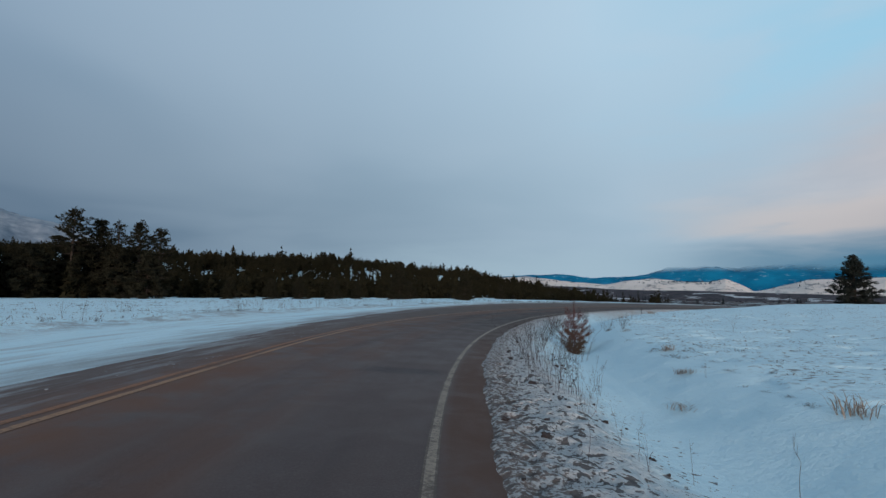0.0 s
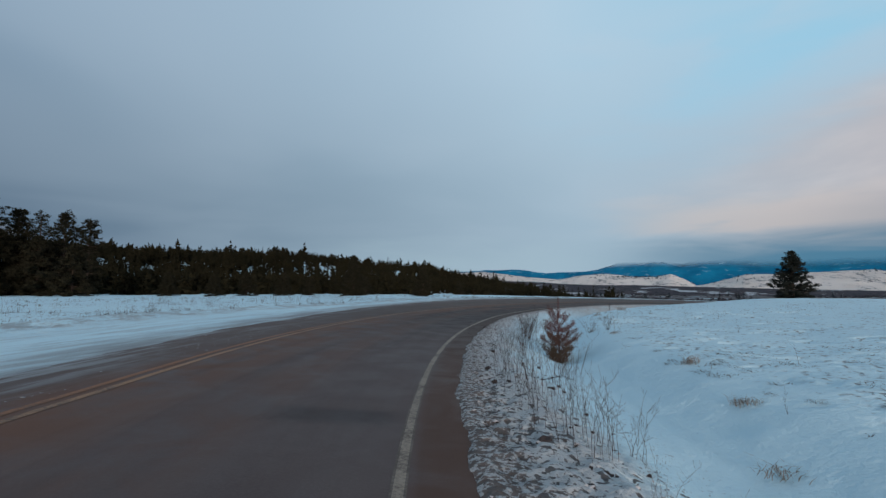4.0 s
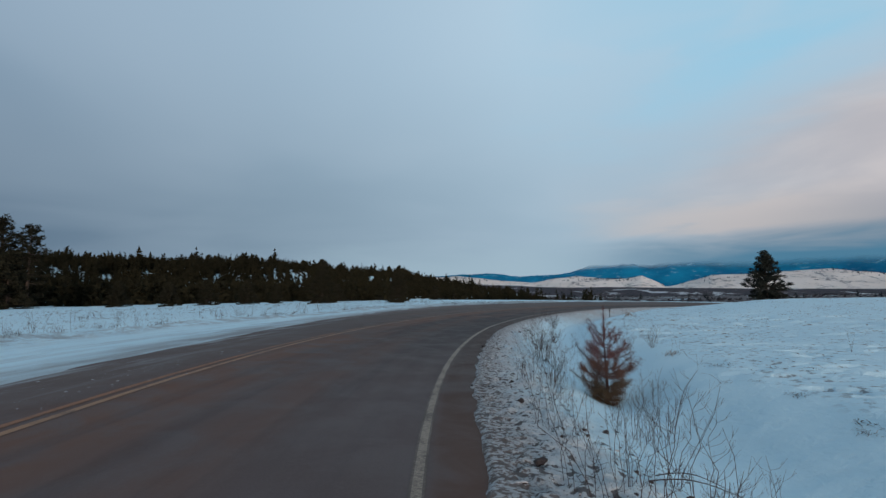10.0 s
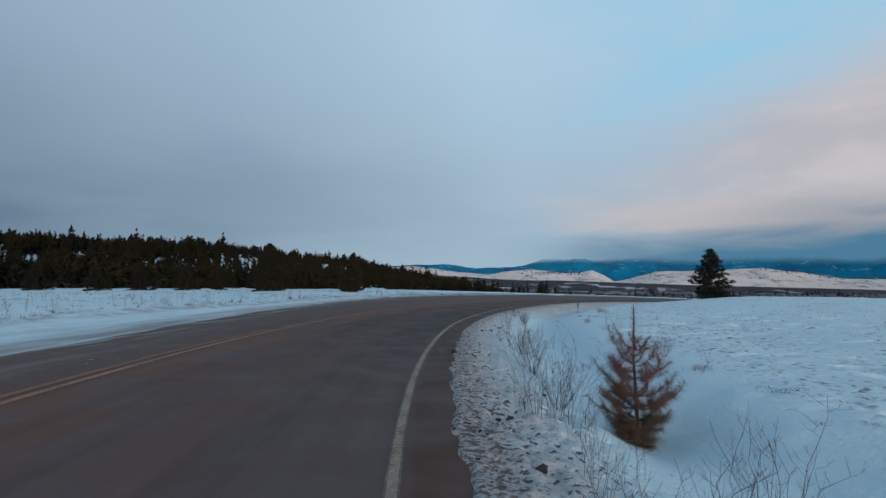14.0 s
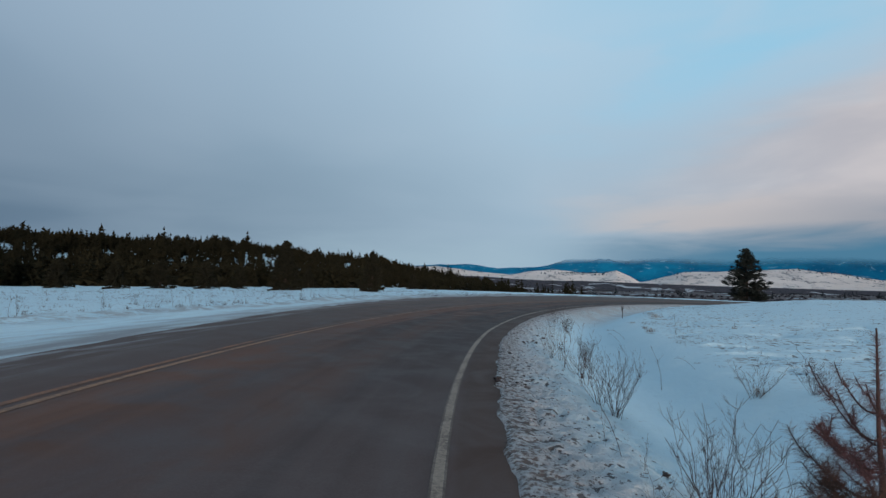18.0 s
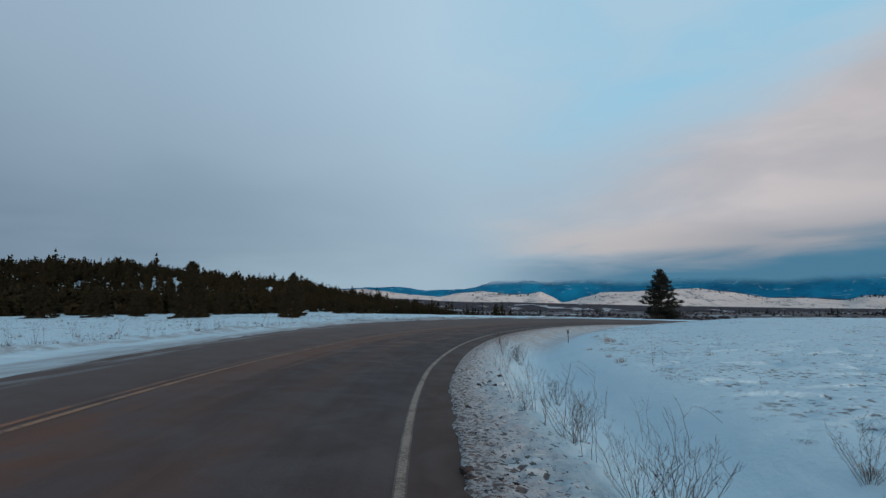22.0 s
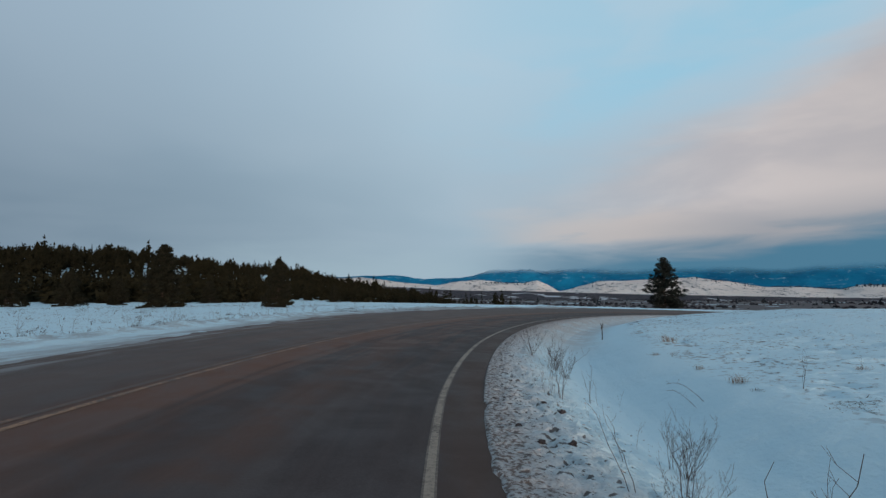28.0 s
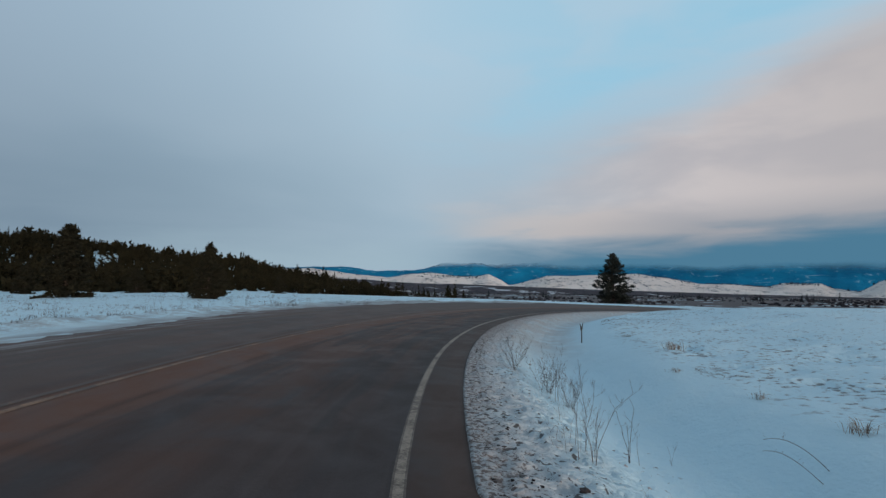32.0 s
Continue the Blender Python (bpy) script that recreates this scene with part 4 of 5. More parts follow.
def upright_bush(stems, wide):
    """Loose stand of straight stems with a few thin twigs towards the top."""
    return stem_meshes([stem_line(rs.uniform(0.45, 1.0), rs.uniform(0.05, 0.60) ** 1.25, rs.uniform(0, 6.28), wander=0.045, start=rs.normal(size=2) * wide, curl=0.3) for _ in range(stems)], 7, 0.24, 2, 0.25, 0.7, 0.0031)


def forked_bush(stems):
    """Sparse woody shoots with long side branches."""
    return stem_meshes([stem_line(rs.uniform(0.6, 1.0), rs.uniform(0.05, 0.3), k * 2.2, start=rs.normal(size=2) * 0.05) for k in range(stems)], 5, 0.40, 1, 0.15, 0.75, 0.0036)


VASES = [vase_bush(20, 0.80), vase_bush(17, 0.95), vase_bush(23, 0.70)]
UPRIGHTS = [upright_bush(8, 0.16), upright_bush(6, 0.12), upright_bush(10, 0.20), upright_bush(5, 0.10)]
FORKED = [forked_bush(3), forked_bush(2), forked_bush(4)]
STALKS = [stem_meshes([stem_line(1.0, 0.12, 0.4)], 3, 0.25), stem_meshes([stem_line(1.0, 0.25, 2.0, curl=0.8), stem_line(0.7, 0.2, 4.0)], 2, 0.2),
          stem_meshes([stem_line(1.0, 0.3, 1.0, curl=1.2)], 5, 0.22, 1, 0.5), stem_meshes([stem_line(1.0, 0.1, 5.0), stem_line(0.8, 0.3, 3.0, start=(0.05, 0.02)), stem_line(0.55, 0.2, 1.0)], 2, 0.25)]
STICKS = [stem_meshes([stem_line(1.0, 0.42, 3.3, wander=0.02)], 1, 0.15), stem_meshes([stem_line(1.0, 0.5, 2.7, wander=0.02), stem_line(0.85, 0.35, 3.0, start=(0.06, 0.0))], 1, 0.2)]


def plant(name, model, label, category, group, x, y, height, turn):
    ob = thing(name, label, category, group, on(x, y, -0.01), turn, height)
    for mesh in model:
        part("stem", mesh, ob)
    return ob


# x, y, height along the inner verge, nearest the start first
VASE_ROWS = ((-2.62, 11.50, 0.76), (-3.46, 14.25, 0.62), (-3.27, 13.93, 0.76), (-3.86, 16.05, 0.68), (-1.78, 14.80, 0.52), (-1.24, 14.65, 0.47), (-4.43, 16.88, 0.46), (-3.74, 16.34, 0.62),
             (-5.14, 23.90, 0.56), (-4.95, 23.14, 0.56), (-5.64, 24.85, 0.66), (-4.03, 18.64, 0.54))
UPRIGHT_ROWS = ((-1.06, 6.42, 0.82), (-0.79, 6.28, 0.72), (-0.42, 5.48, 0.62), (-0.09, 5.55, 0.60), (0.19, 4.46, 0.54), (-0.06, 4.66, 0.57), (-0.10, 5.02, 0.66), (0.02, 4.95, 0.64), (0.22, 4.90, 0.70),
                (0.38, 5.25, 0.60), (-1.36, 7.36, 0.74), (-1.16, 7.50, 0.74), (-1.28, 6.79, 0.68), (-1.02, 8.02, 0.86), (-0.75, 7.20, 0.50), (-0.52, 7.18, 0.62), (-1.90, 8.35, 0.66), (-2.10, 9.08, 0.46),
                (-2.86, 10.76, 0.50), (-2.70, 10.72, 0.62), (-2.57, 10.68, 0.68), (-2.50, 10.98, 0.68), (-2.37, 10.36, 0.56), (-2.20, 9.40, 0.50), (-1.18, 9.57, 0.88), (-1.08, 9.50, 0.76), (-1.40, 9.50, 0.56),
                (-2.65, 11.97, 0.50), (-2.50, 12.12, 0.52), (-5.09, 20.72, 0.80), (-5.22, 20.90, 0.46), (-5.18, 23.50, 0.74), (-5.14, 24.30, 0.66), (0.70, 3.76, 0.40))
FORKED_ROWS = ((-2.00, 9.65, 0.33), (-1.84, 10.13, 0.40), (-1.28, 9.62, 0.44), (-3.71, 15.50, 0.88), (-3.02, 16.65, 0.60), (-4.34, 17.28, 0.72), (-0.74, 8.12, 0.32), (-4.74, 20.44, 0.14), (-4.12, 18.80, 0.46))
STALK_ROWS = ((1.23, 2.06, 0.44), (1.18, 3.21, 0.37), (1.42, 2.79, 0.38), (1.50, 2.68, 0.30), (1.78, 2.94, 0.33), (0.83, 3.48, 0.28), (1.09, 4.64, 0.21), (0.36, 5.72, 0.38), (-2.67, 14.36, 0.28), (-2.13, 13.95, 0.40),
              (-1.15, 15.17, 0.50), (-4.15, 16.50, 0.68), (-3.95, 16.52, 0.85), (-3.24, 15.92, 0.41), (-2.71, 15.95, 0.66), (-1.25, 18.14, 0.22), (-5.18, 21.00, 0.50), (-2.20, 20.75, 0.50), (-4.35, 19.22, 0.30),
              (-4.66, 21.30, 0.60), (-4.55, 21.36, 0.38), (-4.23, 21.49, 0.24), (-4.16, 20.13, 0.14), (-3.36, 17.82, 0.50), (2.43, 2.90, 0.55), (1.62, 6.50, 0.26), (2.11, 9.00, 0.37), (1.75, 13.96, 0.36),
              (-0.92, 13.45, 0.42), (-0.80, 13.60, 0.36), (-1.88, 21.44, 0.42), (-0.73, 22.37, 0.28), (-2.82, 22.75, 0.24), (-3.00, 11.90, 0.30), (0.74, 9.06, 0.26))
STICK_ROWS = ((-3.14, 12.08, 0.52, 0.3), (-4.64, 17.48, 0.58, 0.0), (-4.57, 18.34, 0.50, 0.2), (-3.30, 12.60, 0.30, 1.9))


def size_word(h):
    return "tall" if h > 0.6 else ("low" if h < 0.4 else "knee-high")


for k, (x, y, h) in enumerate(VASE_ROWS):
    plant("bush", VASES[k % 3], size_word(h) + " leafless brown bush fanning out of the snowy verge", "bush", "verge bushes", x, y, h, k * 1.3)
for k, (x, y, h) in enumerate(UPRIGHT_ROWS):
    plant("bush", UPRIGHTS[k % 4], size_word(h) + " stand of bare upright stems in the snowy verge", "bush", "verge bushes", x, y, h, k * 1.7)
for k, (x, y, h) in enumerate(FORKED_ROWS):
    plant("bush", FORKED[k % 3], size_word(h) + " sparse forked bare shoots in the snowy verge", "bush", "verge bushes", x, y, h, k * 2.1)
for k, (x, y, h) in enumerate(STALK_ROWS):
    plant("dry_stalk", STALKS[k % 4], "thin dry weed stalk standing in snow", "weed", "verge weeds", x, y, h, k * 2.0)
for k, (x, y, h, turn) in enumerate(STICK_ROWS):
    plant("dry_stalk", STICKS[k % 2], "bare stick leaning towards the road", "weed", "verge weeds", x, y, h, turn)
for x, y, h, turn, arch in ((-1.20, 7.90, 0.80, -0.55, 0.20), (-1.15, 8.10, 0.70, -0.7, 0.24), (-2.20, 16.58, 0.36, 2.6, 0.5), (-3.30, 20.75, 0.46, 2.9, 0.55), (-3.42, 20.62, 0.42, 2.5, 0.5), (-0.36, 11.10, 0.26, 2.9, 0.6), (-0.46, 11.00, 0.22, 0.3, 0.6)):
    ob = thing("bent_stalk", "long dry stalk bent over the snow beside the ditch", "weed", "bent stalks", on(x, y, -0.02), turn, h)
    q = np.linspace(0, 1, 9)
    bow = np.stack([0.95 * q, 0.04 * np.sin(q * 5), arch * np.sin(q * 1.9) * (1 - 0.2 * q)], -1)
    part("stem", tri_mesh("stem", *merged([tube(bow, np.linspace(0.0065, 0.0025, 9), 4)] + twiggy(bow, 5, 0.12, 0.0022)), TWIG, True), ob)
for k in range(120):
    phi = rs.uniform(-0.62, 0.22)
    r = 60.4 + 8.0 * rs.uniform() ** 1.8
    x, y = CX - r * math.cos(phi), CY + r * math.sin(phi)
    low = k % 3 == 0
    plant("weed", UPRIGHTS[k % 4] if low else STALKS[k % 4], "dry brown weed in the snowy field across the road", "weed", "field weeds", x, y, rs.uniform(0.3, 0.75), k * 1.1)


def tuft_mesh(blades, height, spread, mat, droop=0.5):
    a, ln = rs.uniform(0, 6.28, blades), rs.uniform(0.5, 1.1, blades) * height
    base = np.stack([rs.normal(size=blades) * spread * 0.35, rs.normal(size=blades) * spread * 0.35, np.full(blades, -0.01)], -1)
    out = np.stack([np.cos(a), np.sin(a), 0 * a], -1)
    side = np.stack([-np.sin(a), np.cos(a), 0 * a], -1) * 0.0022
    mid = base + out * (ln * droop * 0.35)[:, None] + np.array([0, 0, 1.0]) * (ln * 0.6)[:, None]
    tip = base + out * (ln * droop)[:, None] + np.array([0, 0, 1.0]) * (ln * rs.uniform(0.6, 0.95, blades))[:, None]
    v = np.stack([base - side, base + side, mid + side, mid - side, tip], 1).reshape(-1, 3)
    i = np.arange(blades)[:, None] * 5
    f = np.concatenate([i + (0, 1, 2), i + (0, 2, 3), i + (3, 2, 4)])
    return tri_mesh("tuft", v, f, mat)


TUFTS = [tuft_mesh(55, 0.09, 0.20, STRAW, 1.5), tuft_mesh(60, 0.05, 0.22, TWIG, 2.4), tuft_mesh(60, 0.15, 0.14, STRAW, 0.9), tuft_mesh(50, 0.04, 0.26, TWIG, 2.8)]
PALE_TUFTS = ((1.45, 5.42, 1.3), (1.25, 6.94, 0.8), (0.72, 9.02, 0.9), (2.97, 4.63, 1.6), (1.39, 6.91, 1.0), (0.79, 9.10, 1.1), (-0.90, 13.45, 1.2), (-2.42, 26.90, 1.7), (-3.16, 24.54, 0.8),
              (-2.74, 21.30, 1.0), (-0.73, 22.37, 0.8), (-2.82, 22.75, 0.7), (-2.60, 29.8, 1.0), (-1.72, 14.9, 0.8))
DARK_TUFTS = ((2.67, 4.91, 1.0), (2.33, 5.57, 0.8), (2.52, 5.30, 0.8), (0.84, 8.48, 1.0), (0.49, 9.15, 1.0), (1.59, 7.13, 0.9), (1.90, 6.81, 0.9), (-0.01, 11.05, 0.9), (0.28, 10.35, 1.2), (-0.30, 11.15, 0.7),
              (-1.77, 15.70, 0.9), (-1.85, 16.52, 0.9), (-2.70, 20.70, 0.9), (-2.19, 19.94, 0.8), (-2.12, 17.0, 0.7), (1.10, 8.05, 0.8))
TUFT_ROWS = [(x, y, h, 2 * (k % 2)) for k, (x, y, h) in enumerate(PALE_TUFTS)] + [(x, y, 0.65 * h, 1 + 2 * (k % 2)) for k, (x, y, h) in enumerate(DARK_TUFTS)]
for k, (x, y, h, kind) in enumerate(TUFT_ROWS):
    ob = new("grass_tuft", TUFTS[kind])
    ob.location, ob.scale, ob.rotation_euler = on(x, y), (h,) * 3, (0, 0, k * 1.7)
    tagged(ob, "low dark clump of flattened grass in snow" if kind % 2 else "clump of pale dead grass poking through snow", "grass", "grass clumps")

# scattered blades that show through thin snow in both fields


def speckle(name, label, xs, ys, blades, low, high, mat, flat):
    n = len(xs)
    zs = land(xs, ys)
    c = np.stack([xs, ys, zs - 0.004], -1)[:, None, :] + rs.normal(size=(n, blades, 3)) * (0.05, 0.05, 0)
    a = rs.uniform(0, 6.28, (n, blades))
    ln = rs.uniform(low, high, (n, 1)) * rs.uniform(0.5, 1.2, (n, blades))
    d = np.stack([np.cos(a) * flat, np.sin(a) * flat, np.ones_like(a)], -1) * ln[..., None]
    sd = np.stack([-np.sin(a), np.cos(a), 0 * a], -1) * 0.006
    v = np.stack([c - sd, c + sd, c + d], 2).reshape(-1, 3)
    return tagged(new(name, tri_mesh(name, v, tris_of(v), mat)), label, "grass", kind="stuff")


def in_ring(n, r0, r1, p0, p1, power=1.0):
    r, p = r0 + (r1 - r0) * rs.uniform(0, 1, n) ** power, rs.uniform(p0, p1, n)
    return CX - r * np.cos(p), CY + r * np.sin(p)


xs, ys = in_ring(16000, 47.0, 24.0, -0.75, 0.55, 1.9)
keep = vnoise(xs, ys, 0.9, 101, 3) + 0.5 * vnoise(xs, ys, 4.0, 102, 2) > 0.17
speckle("field_grass", "short dead grass showing through wind-blown snow", xs[keep], ys[keep], 7, 0.010, 0.028, TWIG, 3.0)
xs, ys = in_ring(9000, 59.8, 92.0, -0.7, 0.5, 1.5)
keep = vnoise(xs, ys, 1.5, 111, 3) > 0.05
speckle("field_grass", "sparse dead grass in the field across the road", xs[keep], ys[keep], 6, 0.04, 0.16, TWIG, 0.7)


def lump_mesh(name, xs, ys, sizes, mat, sink=0.25, zs=None):
    """Frozen lumps: small uneven stones of eight corners and twelve faces each."""
    n = len(xs)
    zs = land(xs, ys) if zs is None else zs
    corner = np.array([(x, y, z) for z in (-1, 1) for y in (-1, 1) for x in (-1, 1)], float)
    v = corner[None] * rs.uniform(0.45, 1.0, (n, 8, 3)) * np.asarray(sizes)[:, None, None] * (1, 1, 0.62)
    a = rs.uniform(0, 6.28, n)[:, None]
    x, y = v[..., 0] * np.cos(a) - v[..., 1] * np.sin(a), v[..., 0] * np.sin(a) + v[..., 1] * np.cos(a)
    v = np.stack([x, y, v[..., 2]], -1) + np.stack([xs, ys, zs + np.asarray(sizes) * sink], -1)[:, None]
    f = np.array([(0, 2, 3), (0, 3, 1), (4, 5, 7), (4, 7, 6), (0, 1, 5), (0, 5, 4), (2, 6, 7), (2, 7, 3), (0, 4, 6), (0, 6, 2), (1, 3, 7), (1, 7, 5)])
    return tri_mesh(name, v.reshape(-1, 3), (f[None] + np.arange(n)[:, None, None] * 8).reshape(-1, 3), mat, True)


xs, ys = in_ring(700, 50.40, 49.2, -0.72, 0.12, 1.2)
keep = vnoise(xs, ys, 0.8, 121, 3) > -0.04
tagged(new("grit_clods", lump_mesh("grit_clods", xs[keep], ys[keep], rs.uniform(0.003, 0.008, keep.sum()), CLOD)), "crumbs of frozen grit and dirty snow beside the asphalt", "grit", kind="stuff")
xs, ys = in_ring(2600, 50.46, 50.02, -0.72, 0.12, 1.8)
keep = vnoise(xs, ys, 0.45, 125, 3) > 0.06
tagged(new("grit_clods", lump_mesh("grit_clods", xs[keep], ys[keep], 0.004 + 0.014 * rs.uniform(0, 1, keep.sum()) ** 2.5, CLOD, -0.15)), "dark clods of frozen dirt along the edge of the asphalt", "grit", kind="stuff")

# crumbs of slush flung on to the outer lane
SLUSH = grained("grey_slush", (0.17, 0.175, 0.185), (0.36, 0.38, 0.41), 9.0, 70.0, 0.6, 0.3, 0.004, 0.5)
xs, ys = in_ring(1500, 57.0, 54.2, -0.56, -0.30, 0.8)
rad, phi = np.hypot(xs - CX, ys - CY), np.arctan2(ys - CY, CX - xs)
keep = (vnoise(rad * 3.0, phi * 54.0, 1.1, 131, 3) > 0.07) & (rad < snow_edge(phi) - 0.1)
xs, ys = xs[keep], ys[keep]
tagged(new("slush_crumbs", lump_mesh("slush_crumbs", xs, ys, 0.004 + 0.016 * rs.uniform(0, 1, len(xs)) ** 3, SLUSH, -0.25, road_z(rad[keep], phi[keep]))), "crumbs of grey slush scattered on the asphalt", "slush", kind="stuff")


def capped_build(k, bsdf):
    geo = k.n("ShaderNodeNewGeometry")
    n1, n2 = k.noise(geo.outputs["Position"], 30.0, 4.0, 0.6), k.noise(geo.outputs["Position"], 6.0, 3.0)
    nz = k.n("ShaderNodeSeparateXYZ")
    k.put(nz.inputs[0], geo.outputs["Normal"])
    rnd = geo.outputs["Random Per Island"]
    dirt = k.mix(k.rng(n1, 0.3, 0.7), (0.030, 0.023, 0.021), (0.110, 0.086, 0.078))
    cover = k.math("ADD", k.math("ADD", nz.outputs[2], k.math("MULTIPLY", k.math("SUBTRACT", n1, 0.5), 0.9)), k.math("MULTIPLY", rnd, 0.5))
    snow = k.mix(k.rng(n2, 0.35, 0.65), (0.50, 0.47, 0.47), (0.58, 0.57, 0.58))
    k.put(bsdf.inputs["Base Color"], k.mix(k.rng(cover, 0.25, 0.75), dirt, snow))
    bump(k, bsdf, n1, 0.8, 0.01)


CAPPED = material("snow_capped_dirt", capped_build, 0.85, 0.2)


def boulder_mesh(name, xs, ys, sizes, mat, sink=0.1):
    """Rounded uneven lumps, each from a small sphere pushed about by waves of its own."""
    bm = bmesh.new()
    bmesh.ops.create_icosphere(bm, subdivisions=2, radius=1.0)
    ball = np.array([v.co[:] for v in bm.verts])
    tri = np.array([[v.index for v in f.verts] for f in bm.faces])
    bm.free()
    n = len(xs)
    wave = rs.uniform(1.5, 3.5, (n, 1, 3)) * rs.choice([-1, 1], (n, 1, 3))
    push = 1 + 0.22 * np.sin((ball[None] * wave).sum(2) + rs.uniform(0, 6.28, (n, 1))) + 0.16 * np.sin((ball[None] * wave[..., ::-1] * 2.1).sum(2) + rs.uniform(0, 6.28, (n, 1)))
    v = ball[None] * push[..., None] * np.asarray(sizes)[:, None, None] * np.stack([rs.uniform(0.7, 1.3, n), rs.uniform(0.7, 1.3, n), rs.uniform(0.55, 0.85, n)], -1)[:, None]
    v = v + np.stack([xs, ys, land(xs, ys) + np.asarray(sizes) * sink], -1)[:, None]
    return tri_mesh(name, v.reshape(-1, 3), (tri[None] + np.arange(n)[:, None, None] * len(ball)).reshape(-1, 3), mat, True)


xs, ys = in_ring(1300, 50.24, 48.9, -0.66, 0.02, 1.2)
keep = vnoise(xs, ys, 0.7, 127, 3) > -0.03
keep &= rs.uniform(size=len(xs)) < 0.35 + 0.65 * step(np.arctan2(ys - CY, CX - xs), -0.36, -0.44)
xs, ys = xs[keep], ys[keep]
size = 0.006 + 0.022 * rs.uniform(0, 1, len(xs)) ** 2.5
tagged(new("snow_lumps", boulder_mesh("snow_lumps", xs, ys, size, CAPPED, -0.32)), "frozen lumps of dirt capped with snow on the shoulder", "lumps", kind="stuff")
CLOD_ROWS = ((-1.84, 7.47, 0.060), (-1.36, 6.50, 0.050), (-0.92, 7.50, 0.060), (-1.21, 6.63, 0.055), (0.77, 2.52, 0.05), (-2.94, 10.50, 0.055), (-3.04, 10.42, 0.04), (-2.49, 9.29, 0.055), (-4.68, 14.19, 0.06),
             (-4.62, 14.05, 0.045), (-5.08, 16.50, 0.055), (-5.48, 18.77, 0.045), (-5.25, 18.29, 0.05), (-4.99, 18.31, 0.05), (-5.07, 19.57, 0.055), (-5.27, 19.90, 0.04), (-2.85, 12.20, 0.035), (-0.18, 4.58, 0.07), (0.30, 2.75, 0.05))
# smaller ones strewn along the foot of the shoulder
sown = np.random.RandomState(23)
SMALL_CLODS = [(CX - r * math.cos(p), CY + r * math.sin(p), size) for r, p, size in zip(sown.uniform(48.75, 49.75, 46), sown.uniform(-0.60, -0.36, 46), 0.020 + 0.026 * sown.uniform(0, 1, 46) ** 2)]
for k, (x, y, size) in enumerate(CLOD_ROWS + tuple(SMALL_CLODS)):
    bm = bmesh.new()
    bmesh.ops.create_icosphere(bm, subdivisions=2, radius=size * 0.75)
    for v in bm.verts:
        p = v.co / size
        v.co *= 1 + 0.35 * math.sin(5 * p.x + k) * math.sin(4 * p.y + 2 * k) + 0.25 * math.sin(9 * p.z + 7 * p.x + k)
        v.co.z = v.co.z * 0.62 + size * 0.12
    me = bpy.data.meshes.new("frozen_clod")
    bm.to_mesh(me)
    bm.free()
    me.materials.append(CLOD)
    ob = new("frozen_clod", me)
    ob.location = on(x, y, 0.0)
    tagged(ob, "dark frozen clod of dirt on the snowy shoulder", "clod", "roadside clods")

# ---- the dying sapling ----
sapling = thing("pine_sapling", "small dying pine sapling with red-brown needles in the snowbank", "tree", "", on(-1.82, 11.55, -0.03))
SH = 1.46
trunk_line = np.array([(0.0, 0.0, -0.1), (0.012, 0.0, 0.27), (0.0, 0.012, 0.58), (-0.012, 0.0, 0.9), (0.0, 0.0, SH)])
RED_BARK = grained("red_sapling_bark", (0.040, 0.026, 0.024), (0.105, 0.062, 0.055), 8.0, 60.0, 0.85)
part("trunk", tri_mesh("sapling_trunk", *tube(trunk_line, [0.028, 0.022, 0.016, 0.010, 0.004], 8), RED_BARK, True), sapling)


def brush(line, count, length, lean):
    """Needles set round a twig like a bottle brush, leaning towards its tip."""
    t = rs.uniform(0, 1, count) * (len(line) - 1)
    i = np.minimum(t.astype(int), len(line) - 2)
    p = line[i] + (line[i + 1] - line[i]) * (t - i)[:, None]
    ahead = line[i + 1] - line[i]
    ahead /= np.linalg.norm(ahead, axis=1, keepdims=True)
    d = rs.normal(size=(count, 3))
    d -= ahead * (d * ahead).sum(1, keepdims=True)
    d = d / np.linalg.norm(d, axis=1, keepdims=True) + ahead * lean * rs.uniform(0.5, 1.4, (count, 1))
    d /= np.linalg.norm(d, axis=1, keepdims=True)
    sd = np.cross(d, rs.normal(size=(count, 3)))
    sd /= np.linalg.norm(sd, axis=1, keepdims=True)
    return np.stack([p - sd * 0.0010, p + sd * 0.0010, p + d * length * rs.uniform(0.55, 1.15, (count, 1))], 1).reshape(-1, 3)


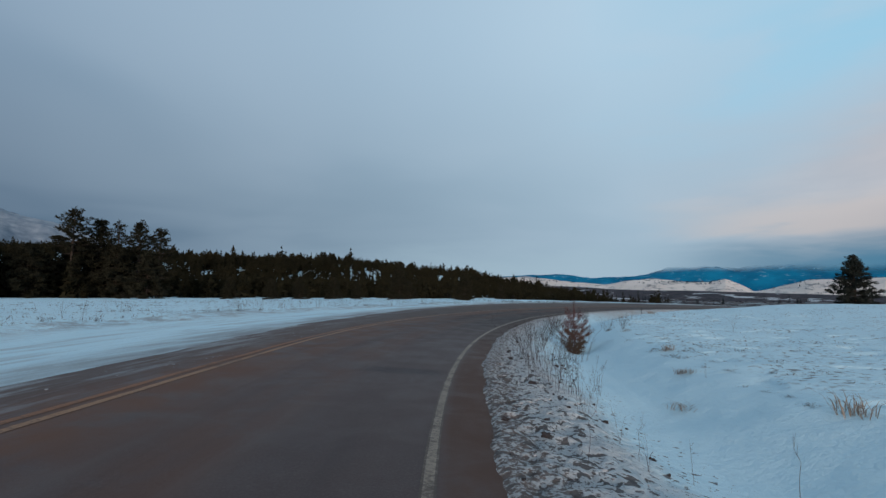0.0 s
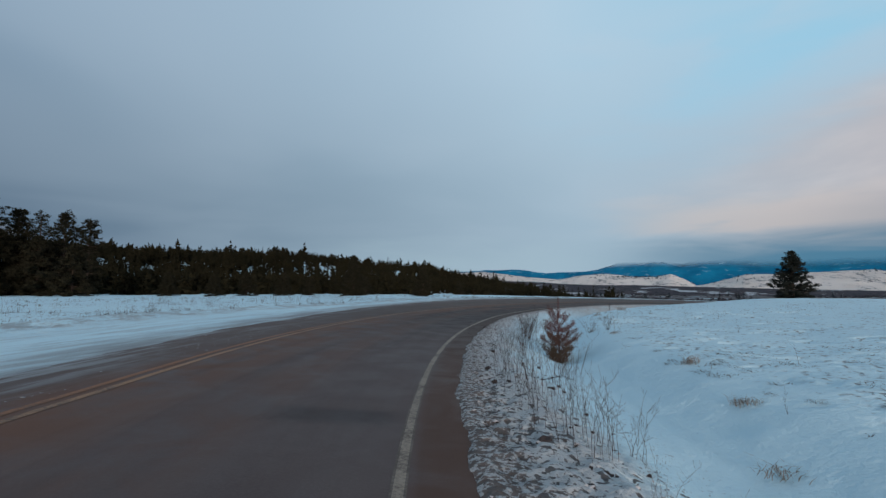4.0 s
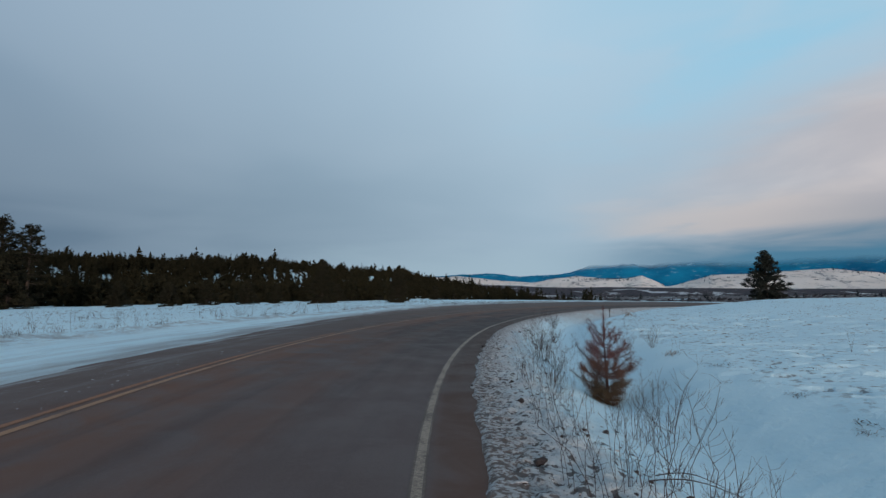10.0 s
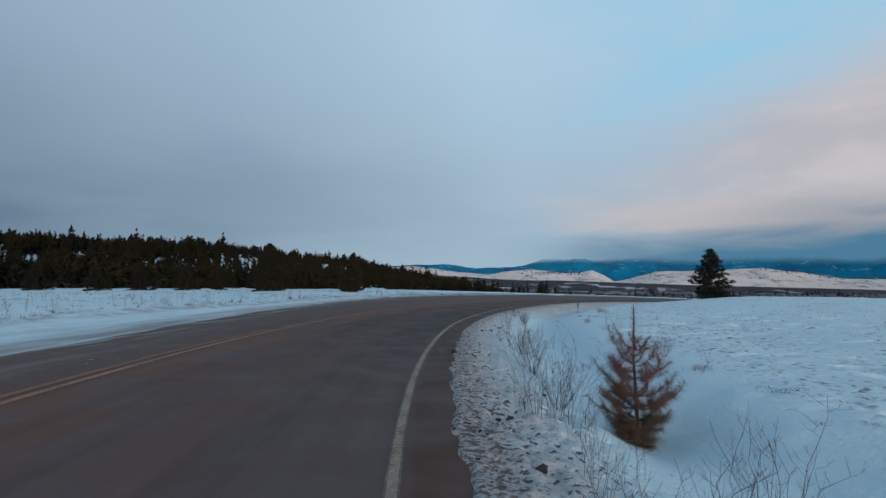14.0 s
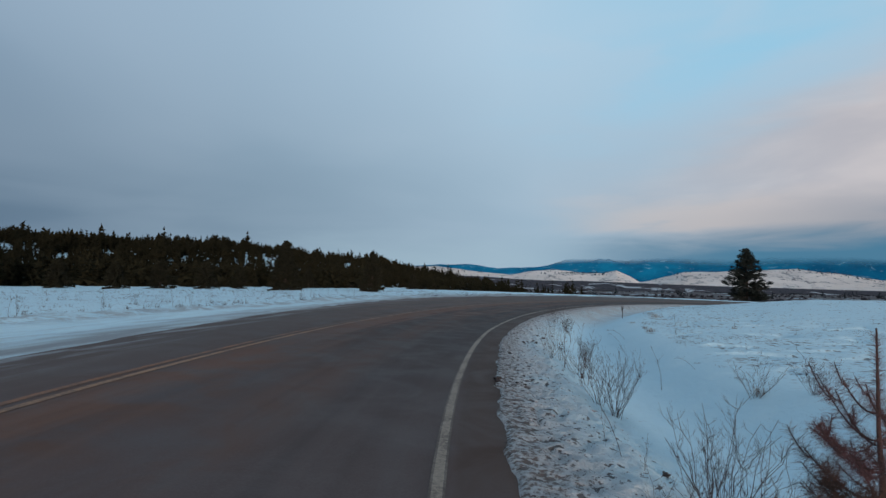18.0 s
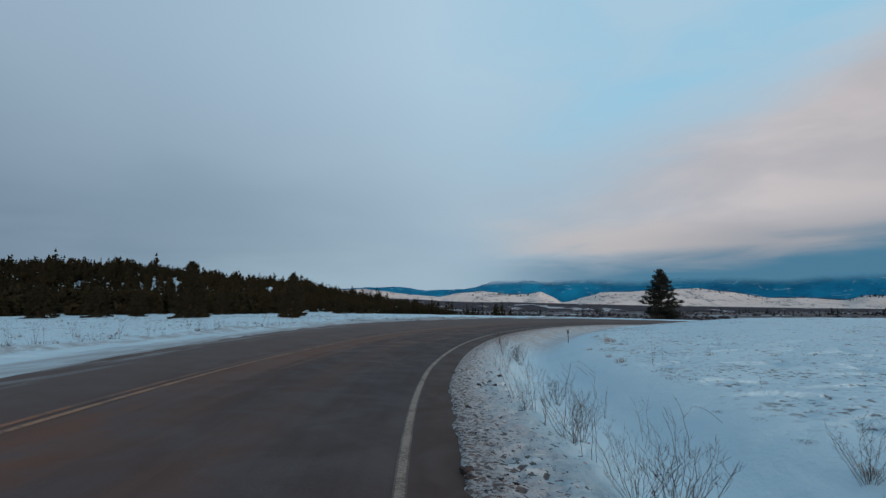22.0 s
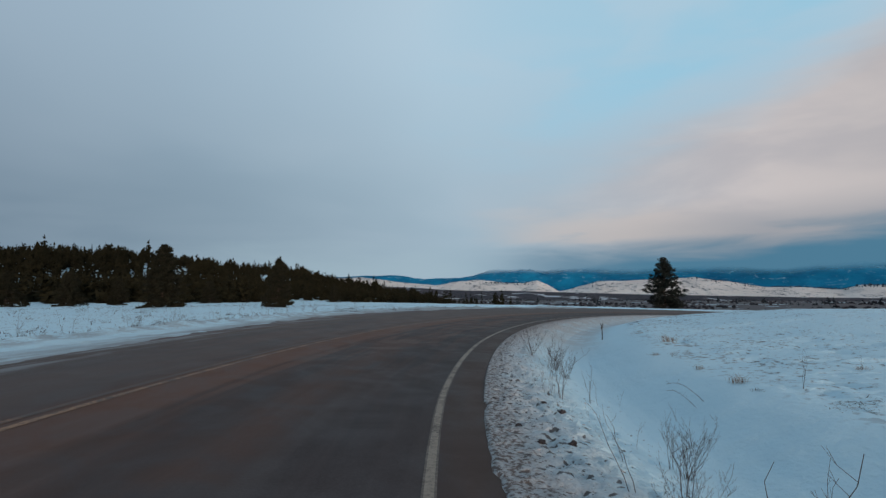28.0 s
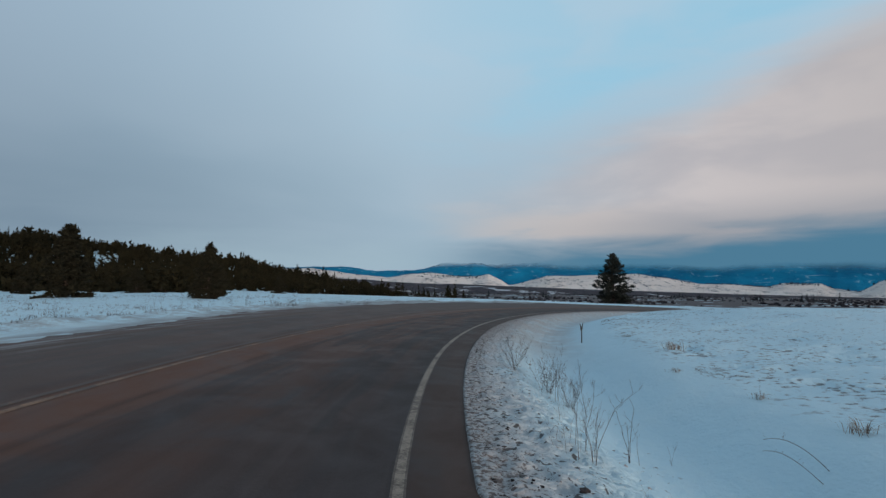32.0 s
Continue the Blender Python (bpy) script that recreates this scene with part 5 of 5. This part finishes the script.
def sapling_branch(z0, turn, reach, rise, mat, sides, dense, length, bare=0.25):
    """A bough that sweeps outwards and then up, with side shoots that do the same."""
    q = np.linspace(0, 1, 8)
    wag = turn + 0.25 * rs.normal() * q
    line = np.stack([reach * q**0.85 * np.cos(wag), reach * q**0.85 * np.sin(wag), z0 + rise * q**1.6 - 0.02 * np.sin(q * math.pi)], -1)
    limbs, green = [tube(line, np.linspace(0.0065, 0.0028, 8), 5)], [brush(line[int(bare * 7):], int(dense * reach * 0.95), length, 0.42)]
    for k in range(sides):
        i = rs.randint(2, 7)
        a = turn + (-1) ** k * rs.uniform(0.5, 1.3)
        ln = reach * rs.uniform(0.35, 0.65)
        u = np.linspace(0, 1, 5)
        shoot = line[i] + np.stack([ln * u * math.cos(a), ln * u * math.sin(a), (rise * 0.5 + 0.3 * ln) * u**1.7 * rs.uniform(0.5, 1.2)], -1)
        limbs.append(tube(shoot, np.linspace(0.0040, 0.0022, 5), 4))
        green.append(brush(shoot, int(dense * ln * 0.95), length, 0.42))
    v, f = merged(limbs)
    br = part("branch", tri_mesh("sapling_branch", v, f, RED_BARK, True), sapling)
    nv = np.concatenate(green)
    part("needles", tri_mesh("sapling_needles", nv, tris_of(nv), mat), br)


# whorls from the top down: height, boughs, reach, rise, side shoots, needles a metre, needle length
WHORLS = ((1.00, 4, 0.15, 0.15, 1, 1100, 0.075, DEAD_RED), (0.84, 5, 0.25, 0.22, 2, 1100, 0.082, DEAD_RED), (0.67, 5, 0.33, 0.22, 3, 1100, 0.088, DEAD_RED), (0.51, 6, 0.37, 0.20, 3, 1100, 0.094, DEAD_ROSE),
          (0.38, 6, 0.38, 0.16, 4, 1100, 0.096, DEAD_ROSE), (0.26, 7, 0.34, 0.10, 4, 1100, 0.096, DEAD_BROWN), (0.15, 7, 0.27, 0.05, 4, 1100, 0.096, DEAD_BROWN), (0.06, 7, 0.20, 0.01, 4, 1100, 0.096, DEAD_BROWN))
for n, (z0, boughs, reach, rise, sides, dense, length, mat) in enumerate(WHORLS):
    for k in range(boughs):
        sapling_branch(z0 + rs.uniform(-0.025, 0.025), n * 0.9 + 6.283 * k / boughs + rs.uniform(-0.25, 0.25), reach * rs.uniform(0.8, 1.1), rise * rs.uniform(0.75, 1.25), mat, sides, dense, length)
top = np.array([(0.0, 0.0, 0.98), (0.0, 0.0, 1.20), (0.0, 0.0, 1.42)])
nv = brush(top, 520, 0.062, 0.6)
part("leader_needles", tri_mesh("leader_needles", nv, tris_of(nv), DEAD_RED), sapling, "sparse red needles round the leader")

# ---- marker post in the ditch ----
post = thing("marker_post", "thin dark metal marker post with a forked top in the ditch", "post", "", on(-3.62, 30.87, 0.0))
pz = -0.371 - post.location[2]
part("post", tri_mesh("marker_shaft", *tube([(0, 0, pz - 0.15), (0.005, 0, pz + 0.3), (0.0, 0, pz + 0.56)], [0.015, 0.015, 0.014], 6), STEEL, True), post)
part("fork", tri_mesh("marker_fork", *merged([tube([(0, 0, pz + 0.52), (-0.028, 0.0, pz + 0.60), (-0.042, 0, pz + 0.66)], [0.016, 0.015, 0.012], 5),
                                              tube([(0, 0, pz + 0.53), (0.026, 0.01, pz + 0.59), (0.036, 0, pz + 0.67)], [0.016, 0.015, 0.012], 5)]), STEEL, True), post)
part("bracket", tri_mesh("marker_bracket", *tube([(-0.03, 0, pz + 0.49), (0.03, 0, pz + 0.55)], [0.026, 0.026], 6), STEEL, True), post)
